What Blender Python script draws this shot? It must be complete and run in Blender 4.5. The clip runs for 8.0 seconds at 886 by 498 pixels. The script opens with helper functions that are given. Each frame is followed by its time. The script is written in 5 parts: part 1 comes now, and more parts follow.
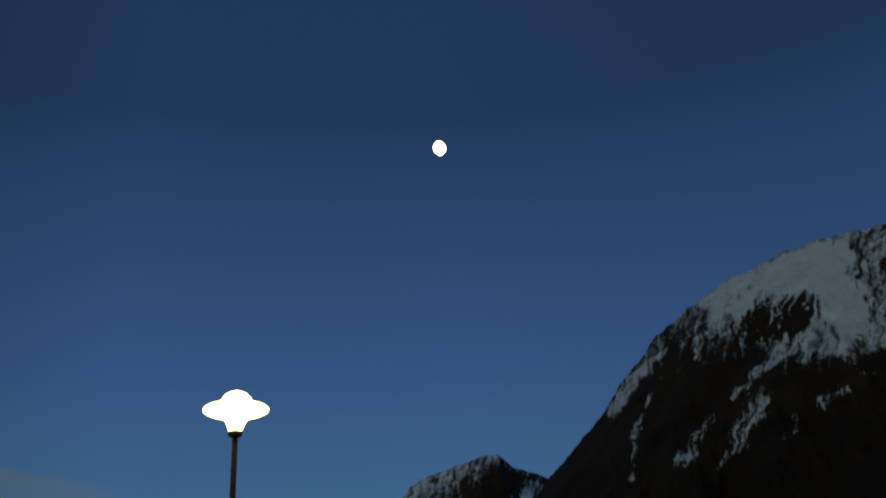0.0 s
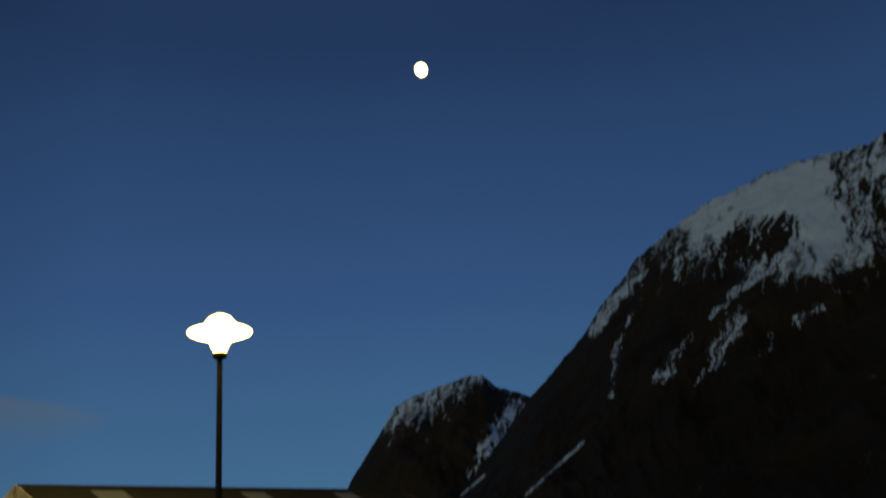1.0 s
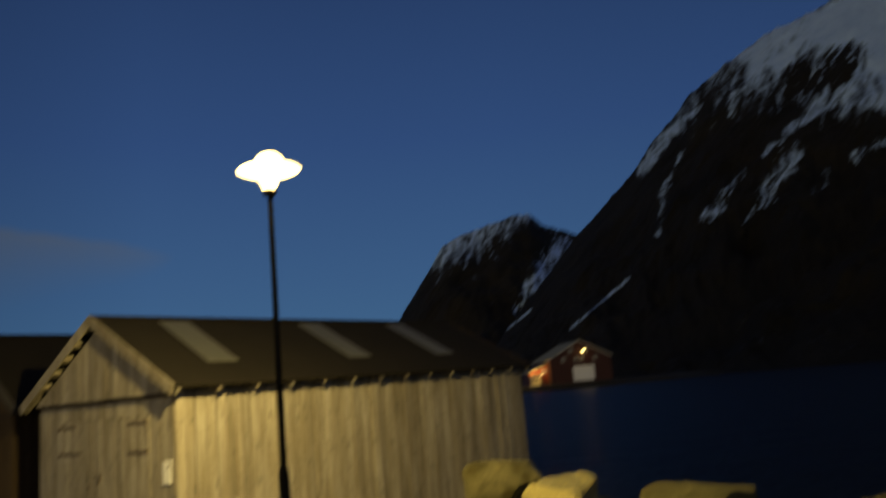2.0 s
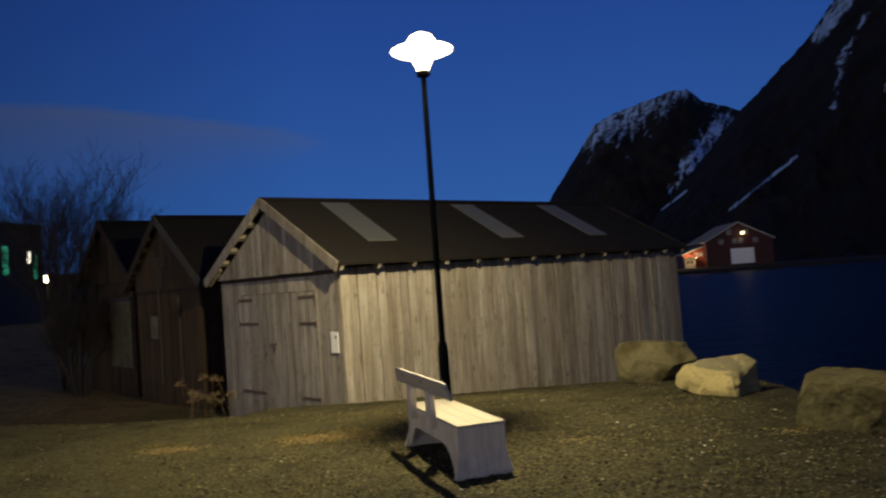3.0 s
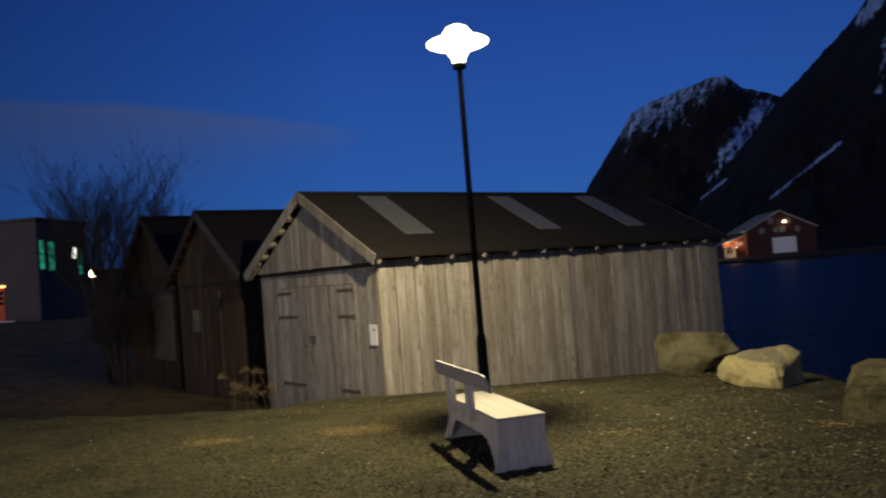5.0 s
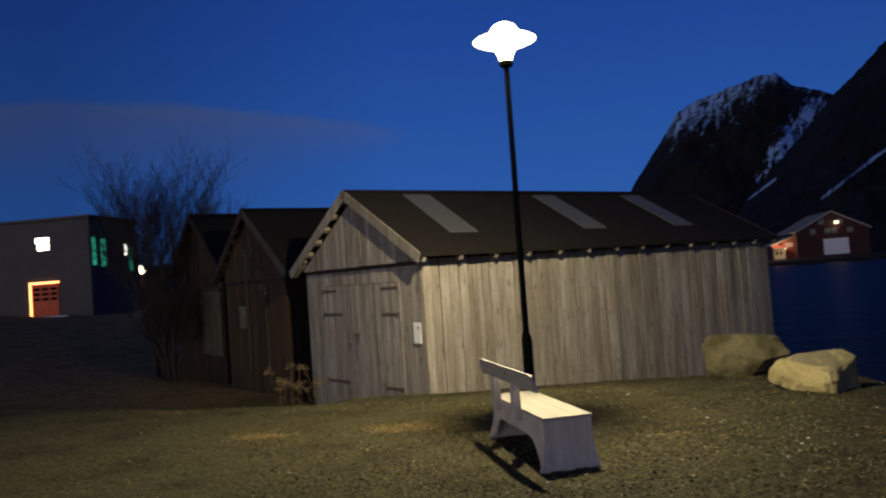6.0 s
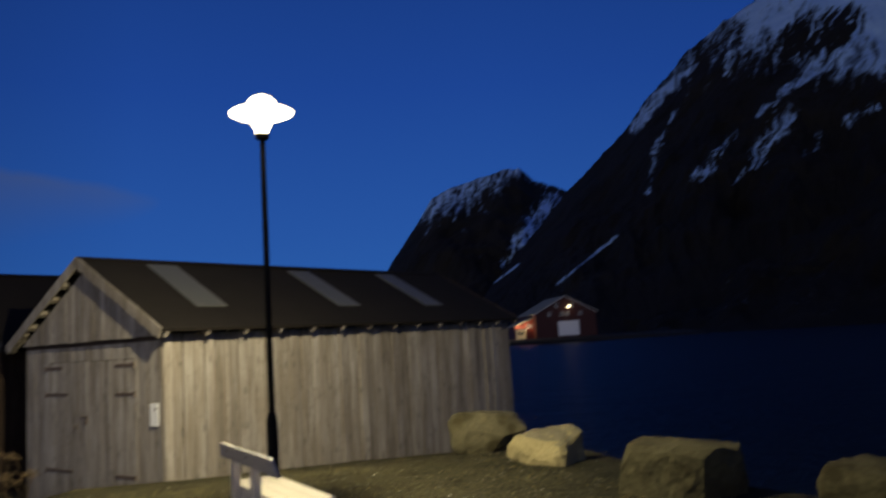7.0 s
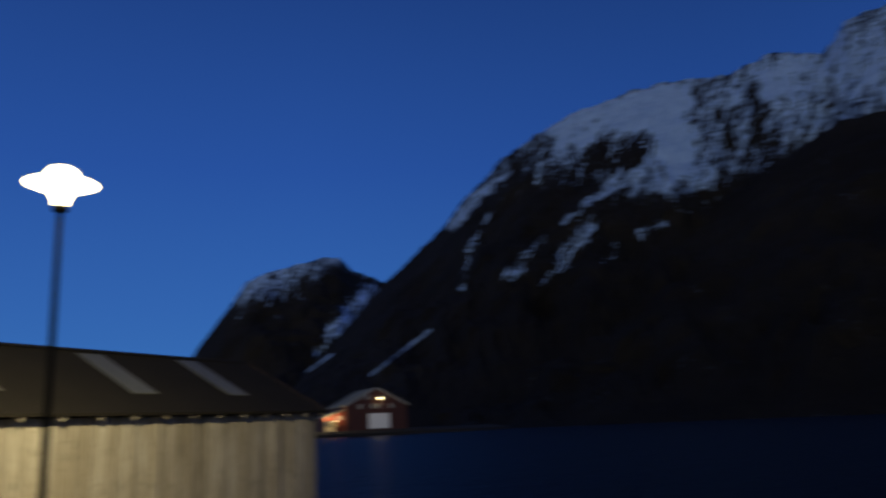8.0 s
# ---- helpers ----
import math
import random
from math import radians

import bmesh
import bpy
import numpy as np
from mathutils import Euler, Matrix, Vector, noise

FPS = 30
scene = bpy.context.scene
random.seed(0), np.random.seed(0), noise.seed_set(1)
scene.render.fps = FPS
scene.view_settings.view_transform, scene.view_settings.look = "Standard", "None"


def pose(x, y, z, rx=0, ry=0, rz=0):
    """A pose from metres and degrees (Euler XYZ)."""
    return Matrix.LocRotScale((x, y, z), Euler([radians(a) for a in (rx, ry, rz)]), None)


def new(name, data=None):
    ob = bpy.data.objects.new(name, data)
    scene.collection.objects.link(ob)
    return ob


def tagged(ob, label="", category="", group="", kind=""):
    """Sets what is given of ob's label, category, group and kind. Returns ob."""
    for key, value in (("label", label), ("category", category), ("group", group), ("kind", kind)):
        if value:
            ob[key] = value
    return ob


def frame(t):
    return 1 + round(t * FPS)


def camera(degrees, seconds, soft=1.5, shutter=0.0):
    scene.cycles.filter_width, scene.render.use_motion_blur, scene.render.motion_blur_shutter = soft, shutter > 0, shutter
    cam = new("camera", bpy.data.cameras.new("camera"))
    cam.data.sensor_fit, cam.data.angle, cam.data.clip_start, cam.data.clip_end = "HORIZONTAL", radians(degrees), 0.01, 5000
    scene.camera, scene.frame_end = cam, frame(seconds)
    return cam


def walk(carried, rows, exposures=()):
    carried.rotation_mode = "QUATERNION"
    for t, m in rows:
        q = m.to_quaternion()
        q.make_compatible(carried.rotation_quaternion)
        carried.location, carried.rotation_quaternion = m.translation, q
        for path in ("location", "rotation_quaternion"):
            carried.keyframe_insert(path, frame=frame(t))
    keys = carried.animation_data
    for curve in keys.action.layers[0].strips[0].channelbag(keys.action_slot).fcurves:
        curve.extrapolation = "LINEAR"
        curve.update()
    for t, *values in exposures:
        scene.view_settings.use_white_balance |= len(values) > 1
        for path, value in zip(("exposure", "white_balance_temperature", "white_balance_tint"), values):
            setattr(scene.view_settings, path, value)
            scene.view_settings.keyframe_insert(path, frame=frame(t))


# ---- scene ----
# ---- camera ----
cam = camera(58.4, 8.0, soft=2.1, shutter=0.65)
ROWS = [
    (0.0, 0.035, -0.026, 1.665, 116.79, 4.38, -14.35),
    (0.5, 0.048, -0.026, 1.661, 113.75, 4.80, -14.83),
    (1.0, 0.059, -0.017, 1.641, 111.22, 5.31, -15.28),
    (1.2, 0.062, -0.013, 1.634, 108.76, 5.55, -15.33),
    (1.5, 0.067, -0.008, 1.623, 105.64, 5.99, -15.23),
    (1.7, 0.068, -0.003, 1.613, 104.15, 5.55, -14.75),
    (2.0, 0.069, 0.004, 1.597, 100.00, 4.95, -11.88),
    (2.2, 0.061, 0.007, 1.587, 96.81, 4.56, -9.32),
    (3.3, 0.002, 0.011, 1.593, 92.19, 4.12, 0.24),
    (3.5, -0.010, -0.007, 1.599, 92.12, 4.14, 0.47),
    (4.0, -0.024, -0.041, 1.600, 92.02, 4.15, 0.44),
    (4.5, 0.000, -0.000, 1.600, 91.88, 4.32, 0.14),
    (5.0, -0.000, 0.004, 1.598, 91.91, 4.54, 1.49),
    (5.2, -0.011, 0.006, 1.599, 92.03, 4.55, 3.26),
    (5.6, -0.026, 0.015, 1.596, 92.05, 4.25, 5.30),
    (6.3, -0.038, 0.035, 1.584, 92.11, 3.25, 1.35),
    (6.5, -0.006, 0.051, 1.561, 92.53, 3.72, -3.92),
    (6.7, 0.012, 0.073, 1.574, 94.13, 3.85, -8.45),
    (7.0, 0.040, 0.105, 1.594, 96.48, 3.43, -12.91),
    (7.1, 0.045, 0.101, 1.594, 97.25, 3.15, -13.90),
    (7.3, 0.053, 0.093, 1.595, 99.32, 2.70, -15.48),
    (7.5, 0.062, 0.085, 1.595, 101.21, 2.61, -16.73),
    (7.7, 0.068, 0.074, 1.605, 102.10, 2.30, -19.15),
    (8.0, 0.078, 0.057, 1.621, 102.27, 2.43, -26.40),
]
walk(cam, [(t, pose(*p)) for t, *p in ROWS],
     exposures=[(0.0, 0.50, 25000, -17), (1.5, 0.43, 24000, -15), (2.0, 0.20, 18000, -8), (2.2, 0.1, 13000, -4), (3.3, 0.07, 7050, 8), (4.5, 0.06, 6650, 9),
                (6.3, 0.03, 6500, 10), (7.0, 0.03, 6400, 8), (7.5, 0.36, 6500, 4), (8.0, 0.50, 7500, -2)])

EYE = 1.6
WATER_Z = -1.7
LAMP_AT = (0.140, 8.95)
LAMP_TOP = 3.955
SHED_AT = (-1.436, 13.174)
SHED_TURN = 39.44


# ---- node helpers ----
class Tree:
    """A short way to write node trees."""

    def __init__(self, tree):
        self.t = tree
        tree.nodes.clear()

    def node(self, kind, **props):
        n = self.t.nodes.new(kind)
        ins = props.pop("ins", {})
        if "operation" in props:
            n.operation = props["operation"]
        if "use_clamp" in props:
            n.use_clamp = props["use_clamp"]
        if "data_type" in props:
            n.data_type = props["data_type"]
        if "blend_type" in props:
            n.blend_type = props["blend_type"]
        if "attribute_name" in props:
            n.attribute_name = props["attribute_name"]
        for k, v in ins.items():
            if isinstance(v, bpy.types.NodeSocket):
                self.t.links.new(v, n.inputs[k])
            else:
                n.inputs[k].default_value = v
        return n

    def math(self, op, a, b=0.0, clamp=False):
        return self.node("ShaderNodeMath", operation=op, use_clamp=clamp, ins={0: a, 1: b}).outputs[0]

    def ramp(self, fac, stops):
        n = self.node("ShaderNodeValToRGB", ins={0: fac})
        e = n.color_ramp.elements
        while len(e) < len(stops):
            e.new(0.5)
        for el, (p, c) in zip(e, stops):
            el.position = p
            el.color = (*c, 1) if len(c) == 3 else c
        return n.outputs[0]

    def mix(self, fac, a, b, how="MIX"):
        n = self.node("ShaderNodeMix", data_type="RGBA", blend_type=how, ins={0: fac})
        for i, v in ((6, a), (7, b)):
            if isinstance(v, bpy.types.NodeSocket):
                self.t.links.new(v, n.inputs[i])
            else:
                n.inputs[i].default_value = (*v, 1)
        return n.outputs[2]

    def noise(self, vec, scale, detail=4.0, rough=0.55):
        return self.node("ShaderNodeTexNoise", ins={"Vector": vec, "Scale": scale, "Detail": detail, "Roughness": rough}).outputs[0]


def grey(v):
    return (v, v, v)


# ---- sky ----
world = bpy.data.worlds.new("dusk_sky")
scene.world = world
world.use_nodes = True
T = Tree(world.node_tree)
co = T.node("ShaderNodeTexCoord").outputs["Generated"]
sep = T.node("ShaderNodeSeparateXYZ", ins={0: co})
sx, sy, sz = sep.outputs
elev = T.math("ARCSINE", sz)
azim = T.math("ARCTAN2", sx, sy)
up = T.math("MULTIPLY", T.math("MAXIMUM", elev, 0.0), 2 / math.pi, True)
sky = T.ramp(up, [(0.0, (0.027, 0.116, 0.395)), (0.09, (0.020, 0.086, 0.345)), (0.2, (0.0125, 0.056, 0.282)),
                  (0.4, (0.0060, 0.0255, 0.140)), (1.0, (0.0055, 0.020, 0.105))])
# one long soft streak of cloud low over the sheds
drift = T.math("SUBTRACT", T.noise(co, 7.0, 6.0, 0.6), 0.5)
a1, a2 = T.math("ADD", azim, 0.51), T.math("ADD", azim, 0.333)
rim = T.math("SUBTRACT", T.math("SUBTRACT", 0.232, T.math("MULTIPLY", a1, 0.028)), T.math("MULTIPLY", T.math("MULTIPLY", a1, a2), 0.355))
below = T.math("ADD", T.math("SUBTRACT", rim, elev), T.math("MULTIPLY", drift, 0.022))
taper = T.math("POWER", T.math("DIVIDE", T.math("SUBTRACT", -0.11, azim), 0.24, True), 0.6)
edge = T.math("DIVIDE", below, 0.010, True)
body = T.math("SUBTRACT", 1.0, T.math("DIVIDE", below, T.math("ADD", T.math("MULTIPLY", taper, 0.112), 0.004)), True)
wisps = T.math("ADD", T.math("MULTIPLY", T.noise(co, 16.0, 6.0, 0.6), 0.8), 0.5)
cloud = T.math("MULTIPLY", T.math("MULTIPLY", T.math("MULTIPLY", edge, T.math("POWER", body, 1.2)), T.math("POWER", taper, 0.5)), T.math("MULTIPLY", wisps, 0.86), True)
cloud = T.math("MULTIPLY", cloud, T.math("DIVIDE", T.math("ADD", azim, 1.0), 0.3, True))
sky = T.mix(cloud, sky, (0.054, 0.084, 0.205))
# pale fill glow low in the sky behind, added for unseen lamps' light
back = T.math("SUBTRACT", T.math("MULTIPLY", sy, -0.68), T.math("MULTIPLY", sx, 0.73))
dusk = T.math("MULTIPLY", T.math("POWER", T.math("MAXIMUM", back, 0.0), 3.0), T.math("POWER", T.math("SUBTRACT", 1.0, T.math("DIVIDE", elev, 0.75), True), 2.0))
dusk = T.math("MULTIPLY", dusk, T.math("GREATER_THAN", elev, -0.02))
west = T.math("MULTIPLY", T.math("SUBTRACT", -0.14, azim), 2.6, True)
sky = T.mix(T.math("MULTIPLY", west, 0.42), sky, grey(0.0))
east = T.math("MULTIPLY", T.math("SUBTRACT", azim, 0.30), 1.9, True)
sky = T.mix(T.math("MULTIPLY", east, 0.16), sky, grey(0.0))
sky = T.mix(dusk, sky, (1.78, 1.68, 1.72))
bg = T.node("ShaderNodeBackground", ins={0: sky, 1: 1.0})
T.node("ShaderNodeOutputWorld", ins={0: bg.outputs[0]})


# ---- the lamp's light ----
bulb = bpy.data.lights.new("bulb", "POINT")
bulb.energy = 2180.0
bulb.color = (1.0, 0.862, 0.55)
bulb.shadow_soft_size = 0.045
bulb_at = new("bulb", bulb)
bulb_at.location = (LAMP_AT[0], LAMP_AT[1], LAMP_TOP + 0.29)


# ---- materials ----
def surface(name, build):
    m = bpy.data.materials.new(name)
    m.use_nodes = True
    t = Tree(m.node_tree)
    p = t.node("ShaderNodeBsdfPrincipled")
    t.node("ShaderNodeOutputMaterial", ins={0: p.outputs[0]})
    build(t, p)
    return m


def put(t, p, **sockets):
    for k, v in sockets.items():
        k = {"color": "Base Color", "rough": "Roughness", "metal": "Metallic", "normal": "Normal",
             "glow": "Emission Color", "power": "Emission Strength", "trans": "Transmission Weight", "spec": "Specular IOR Level"}[k]
        if isinstance(v, bpy.types.NodeSocket):
            t.t.links.new(v, p.inputs[k])
        elif k in ("Base Color", "Emission Color"):
            p.inputs[k].default_value = (*v, 1)
        else:
            p.inputs[k].default_value = v


def bump(t, height, strength=0.4, distance=0.01):
    return t.node("ShaderNodeBump", ins={"Strength": strength, "Distance": distance, "Height": height}).outputs[0]


def obj_co(t, scale):
    c = t.node("ShaderNodeTexCoord").outputs["Object"]
    return t.node("ShaderNodeMapping", ins={0: c, 3: scale}).outputs[0]


def wood(name, dark, mid, light, rough=0.85, knots=True):
    """Weathered upright boards: grain runs along z, each board its own tone."""
    def build(t, p):
        rnd = t.node("ShaderNodeObjectInfo").outputs["Random"]
        shift = t.node("ShaderNodeCombineXYZ", ins={0: t.math("MULTIPLY", rnd, 37.0), 1: t.math("MULTIPLY", rnd, 91.0), 2: t.math("MULTIPLY", rnd, 53.0)}).outputs[0]
        c = t.node("ShaderNodeTexCoord").outputs["Object"]
        v = t.node("ShaderNodeVectorMath", operation="ADD", ins={0: c, 1: shift}).outputs[0]
        grain = t.noise(t.node("ShaderNodeMapping", ins={0: v, 3: (38, 38, 1.3)}).outputs[0], 1.0, 6.0, 0.65)
        blotch = t.noise(t.node("ShaderNodeMapping", ins={0: v, 3: (5, 5, 0.9)}).outputs[0], 1.0, 3.0)
        col = t.ramp(grain, [(0.25, dark), (0.5, mid), (0.75, light)])
        tone = t.ramp(rnd, [(0.0, (0.74, 0.72, 0.70)), (0.3, (0.95, 0.93, 0.91)), (0.6, (1.03, 1.02, 1.0)), (0.85, (1.12, 1.11, 1.10)), (1.0, (1.28, 1.27, 1.25))])
        col = t.mix(1.0, col, tone, "MULTIPLY")
        col = t.mix(t.math("MULTIPLY", t.math("SUBTRACT", blotch, 0.42), 3.0, True), t.mix(1.0, col, (0.62, 0.58, 0.52), "MULTIPLY"), col)
        if knots:
            vor = t.node("ShaderNodeTexVoronoi", ins={"Vector": t.node("ShaderNodeMapping", ins={0: v, 3: (9, 9, 2.2)}).outputs[0], "Scale": 1.0}).outputs[0]
            k = t.math("MULTIPLY", t.math("SUBTRACT", 0.21, vor), 9.0, True)
            col = t.mix(t.math("MULTIPLY", k, 0.85), col, tuple(x * 0.35 for x in dark))
        drip = t.noise(t.node("ShaderNodeMapping", ins={0: v, 3: (24, 24, 0.7)}).outputs[0], 1.0, 4.0, 0.6)
        col = t.mix(t.math("MULTIPLY", t.math("SUBTRACT", drip, 0.61), 6.0, True), col, t.mix(1.0, col, (0.60, 0.57, 0.53), "MULTIPLY"))
        crack = t.noise(t.node("ShaderNodeMapping", ins={0: v, 3: (75, 75, 1.1)}).outputs[0], 1.0, 3.0, 0.5)
        col = t.mix(t.math("MULTIPLY", t.math("SUBTRACT", crack, 0.635), 9.0, True), col, t.mix(1.0, col, (0.40, 0.37, 0.34), "MULTIPLY"))
        pale = t.noise(t.node("ShaderNodeMapping", ins={0: v, 3: (16, 16, 0.5)}).outputs[0], 1.0, 3.0, 0.5)
        col = t.mix(t.math("MULTIPLY", t.math("SUBTRACT", pale, 0.58), 5.0, True), col, t.mix(1.0, col, (1.22, 1.21, 1.19), "MULTIPLY"))
        spots = t.noise(v, 11.0, 6.0, 0.7)
        col = t.mix(t.math("MULTIPLY", t.math("SUBTRACT", spots, 0.56), 6.0, True), col, t.mix(1.0, col, (0.50, 0.47, 0.43), "MULTIPLY"))
        put(t, p, color=col, rough=rough, normal=bump(t, grain, 0.5, 0.006), spec=0.25)
    return surface(name, build)


def plain(name, color, rough=0.6, metal=0.0, scale=30.0, amount=0.25, relief=0.15, spec=0.4):
    def build(t, p):
        v = obj_co(t, (1, 1, 1))
        n = t.noise(v, scale, 5.0)
        big = t.noise(v, scale * 0.12, 3.0)
        f = t.math("ADD", t.math("MULTIPLY", n, 0.6), t.math("MULTIPLY", big, 0.6))
        col = t.ramp(f, [(0.3, tuple(c * (1 - amount) for c in color)), (0.85, tuple(min(1, c * (1 + amount)) for c in color))])
        put(t, p, color=col, rough=rough, metal=metal, spec=spec, normal=bump(t, n, relief, 0.004))
    return surface(name, build)


def glow(name, color, power):
    return surface(name, lambda t, p: put(t, p, color=color, rough=0.5, glow=color, power=power))


grey_board = wood("weathered_grey_board", (0.225, 0.207, 0.182), (0.335, 0.313, 0.282), (0.46, 0.435, 0.398))
tar_board = wood("tarred_shed_board", (0.034, 0.022, 0.012), (0.070, 0.046, 0.025), (0.11, 0.074, 0.040), 0.9)
dark_board = wood("tarred_board", (0.024, 0.015, 0.011), (0.042, 0.028, 0.020), (0.066, 0.045, 0.032), 0.8)
trim_board = wood("trim_board", (0.20, 0.185, 0.16), (0.30, 0.28, 0.25), (0.40, 0.375, 0.335), knots=False)
pale_panel = plain("pale_panel", (0.090, 0.076, 0.040), 0.7, amount=0.7, scale=5.0)
old_trim = plain("old_trim", (0.042, 0.038, 0.032), 0.9)
iron = plain("rusty_iron", (0.085, 0.060, 0.046), 0.8, 0.1)
black_steel = plain("black_steel", (0.008, 0.008, 0.0075), 0.7, 0.0, 60, 0.2, 0.05, 0.03)
cream_paint = plain("cream_paint", (0.55, 0.44, 0.24), 0.6, amount=0.2, scale=2.0)
old_white = plain("aged_white_paint", (0.42, 0.40, 0.36), 0.6, amount=0.2, scale=3.0)
white_paint = plain("white_paint", (0.72, 0.71, 0.68), 0.5, amount=0.1)
red_board = plain("red_boards", (0.043, 0.010, 0.007), 0.7, scale=4.0)
# same red boards, brighter: part of the wing's lamplight is put into the colour
lamplit_red = plain("lamplit_red_boards", (0.16, 0.026, 0.012), 0.7, scale=4.0)
slate = plain("slate", (0.20, 0.195, 0.145), 0.9, scale=3.0)
plaster = plain("plaster", (0.120, 0.098, 0.088), 0.85, scale=2.0, amount=0.15)
dark_plaster = plain("dark_cladding", (0.12, 0.090, 0.066), 0.8, scale=2.0)
orange_paint = plain("orange_door", (0.80, 0.10, 0.02), 0.5, scale=3.0)
black_glass = plain("black_glass", (0.01, 0.011, 0.013), 0.08, scale=2.0, amount=0.1, relief=0.0)
shore_rock = plain("dark_shore_rock", (0.012, 0.011, 0.009), 0.95, scale=0.4, amount=0.5)
house_lamp = glow("lit_house_lamp", (1.0, 0.86, 0.52), 6.0)
bark = plain("bark", (0.026, 0.020, 0.019), 0.9, scale=25.0, amount=0.4)
straw = plain("dry_stalks", (0.055, 0.036, 0.016), 0.9, scale=20.0, amount=0.4)
seedy = plain("dry_seeds", (0.125, 0.086, 0.044), 0.95, scale=60.0, amount=0.4)
lamp_glass = glow("lit_opal_glass", (1.0, 0.83, 0.52), 6.0)
lit_white = glow("lit_window", (1.0, 0.93, 0.82), 7.0)
lit_green = glow("lit_green_window", (0.03, 0.42, 0.26), 0.55)
lit_orange = glow("lit_orange_strip", (1.0, 0.45, 0.14), 3.6)
lit_bulb = glow("lit_bulb", (1.0, 0.84, 0.55), 30.0)
moon_face = glow("moonlight_face", (1.0, 0.93, 0.80), 5.0)


def b_felt(t, p):
    v = obj_co(t, (1, 1, 1))
    n = t.noise(v, 180.0, 3.0)
    big = t.noise(v, 1.3, 4.0)
    col = t.ramp(big, [(0.3, (0.0064, 0.0052, 0.0042)), (0.75, (0.0124, 0.0101, 0.0083))])
    put(t, p, color=t.mix(0.35, col, t.ramp(n, [(0.3, (0.004, 0.003, 0.002)), (0.8, (0.029, 0.0246, 0.021))])), rough=0.95, spec=0.12,
        normal=bump(t, t.math("ADD", n, t.math("MULTIPLY", big, 4.0)), 0.35, 0.004))


felt = surface("roof_felt", b_felt)


def b_sheet(t, p):
    v = obj_co(t, (1, 1, 1))
    n = t.noise(v, 3.0, 5.0)
    f = t.noise(v, 40.0, 3.0)
    col = t.mix(t.math("MULTIPLY", n, 0.8), (0.085, 0.085, 0.069), (0.036, 0.036, 0.029))
    put(t, p, color=t.mix(t.math("MULTIPLY", f, 0.4), col, (0.10, 0.10, 0.08)), rough=0.45)


roof_sheet = surface("dirty_translucent_sheet", b_sheet)


def b_bench(t, p):
    rnd = t.node("ShaderNodeObjectInfo").outputs["Random"]
    v = obj_co(t, (1, 1, 1))
    grain = t.noise(t.node("ShaderNodeMapping", ins={0: v, 3: (2.0, 45, 45)}).outputs[0], 1.0, 5.0)
    col = t.ramp(grain, [(0.25, (0.28, 0.25, 0.215)), (0.6, (0.39, 0.35, 0.305)), (0.85, (0.47, 0.43, 0.38))])
    col = t.mix(1.0, col, t.ramp(rnd, [(0.0, grey(0.88)), (1.0, grey(1.08))]), "MULTIPLY")
    put(t, p, color=col, rough=0.55, normal=bump(t, grain, 0.25, 0.002))


bench_wood = surface("greyed_bench_wood", b_bench)


def b_upright(t, p):
    v = obj_co(t, (1, 1, 1))
    grain = t.noise(t.node("ShaderNodeMapping", ins={0: v, 3: (30, 30, 1.6)}).outputs[0], 1.0, 5.0)
    wear = t.noise(v, 5.0, 4.0)
    col = t.ramp(grain, [(0.25, (0.42, 0.37, 0.30)), (0.6, (0.575, 0.515, 0.425)), (0.85, (0.68, 0.61, 0.515))])
    col = t.mix(t.math("MULTIPLY", t.math("SUBTRACT", wear, 0.5), 3.0, True), col, (0.32, 0.27, 0.21))
    put(t, p, color=col, rough=0.6, normal=bump(t, grain, 0.25, 0.002))


bench_upright = surface("greyed_bench_panel", b_upright)


def b_seat(t, p):
    v = obj_co(t, (1, 1, 1))
    grain = t.noise(t.node("ShaderNodeMapping", ins={0: v, 3: (2.0, 45, 45)}).outputs[0], 1.0, 5.0)
    worn = t.noise(v, 6.0, 4.0)
    col = t.ramp(grain, [(0.25, (0.29, 0.265, 0.20)), (0.6, (0.39, 0.36, 0.28)), (0.85, (0.46, 0.43, 0.35))])
    put(t, p, color=t.mix(t.math("MULTIPLY", t.math("SUBTRACT", worn, 0.5), 2.0, True), col, (0.33, 0.285, 0.19)), rough=0.5, normal=bump(t, grain, 0.2, 0.002))


seat_wood = surface("pale_seat_wood", b_seat)


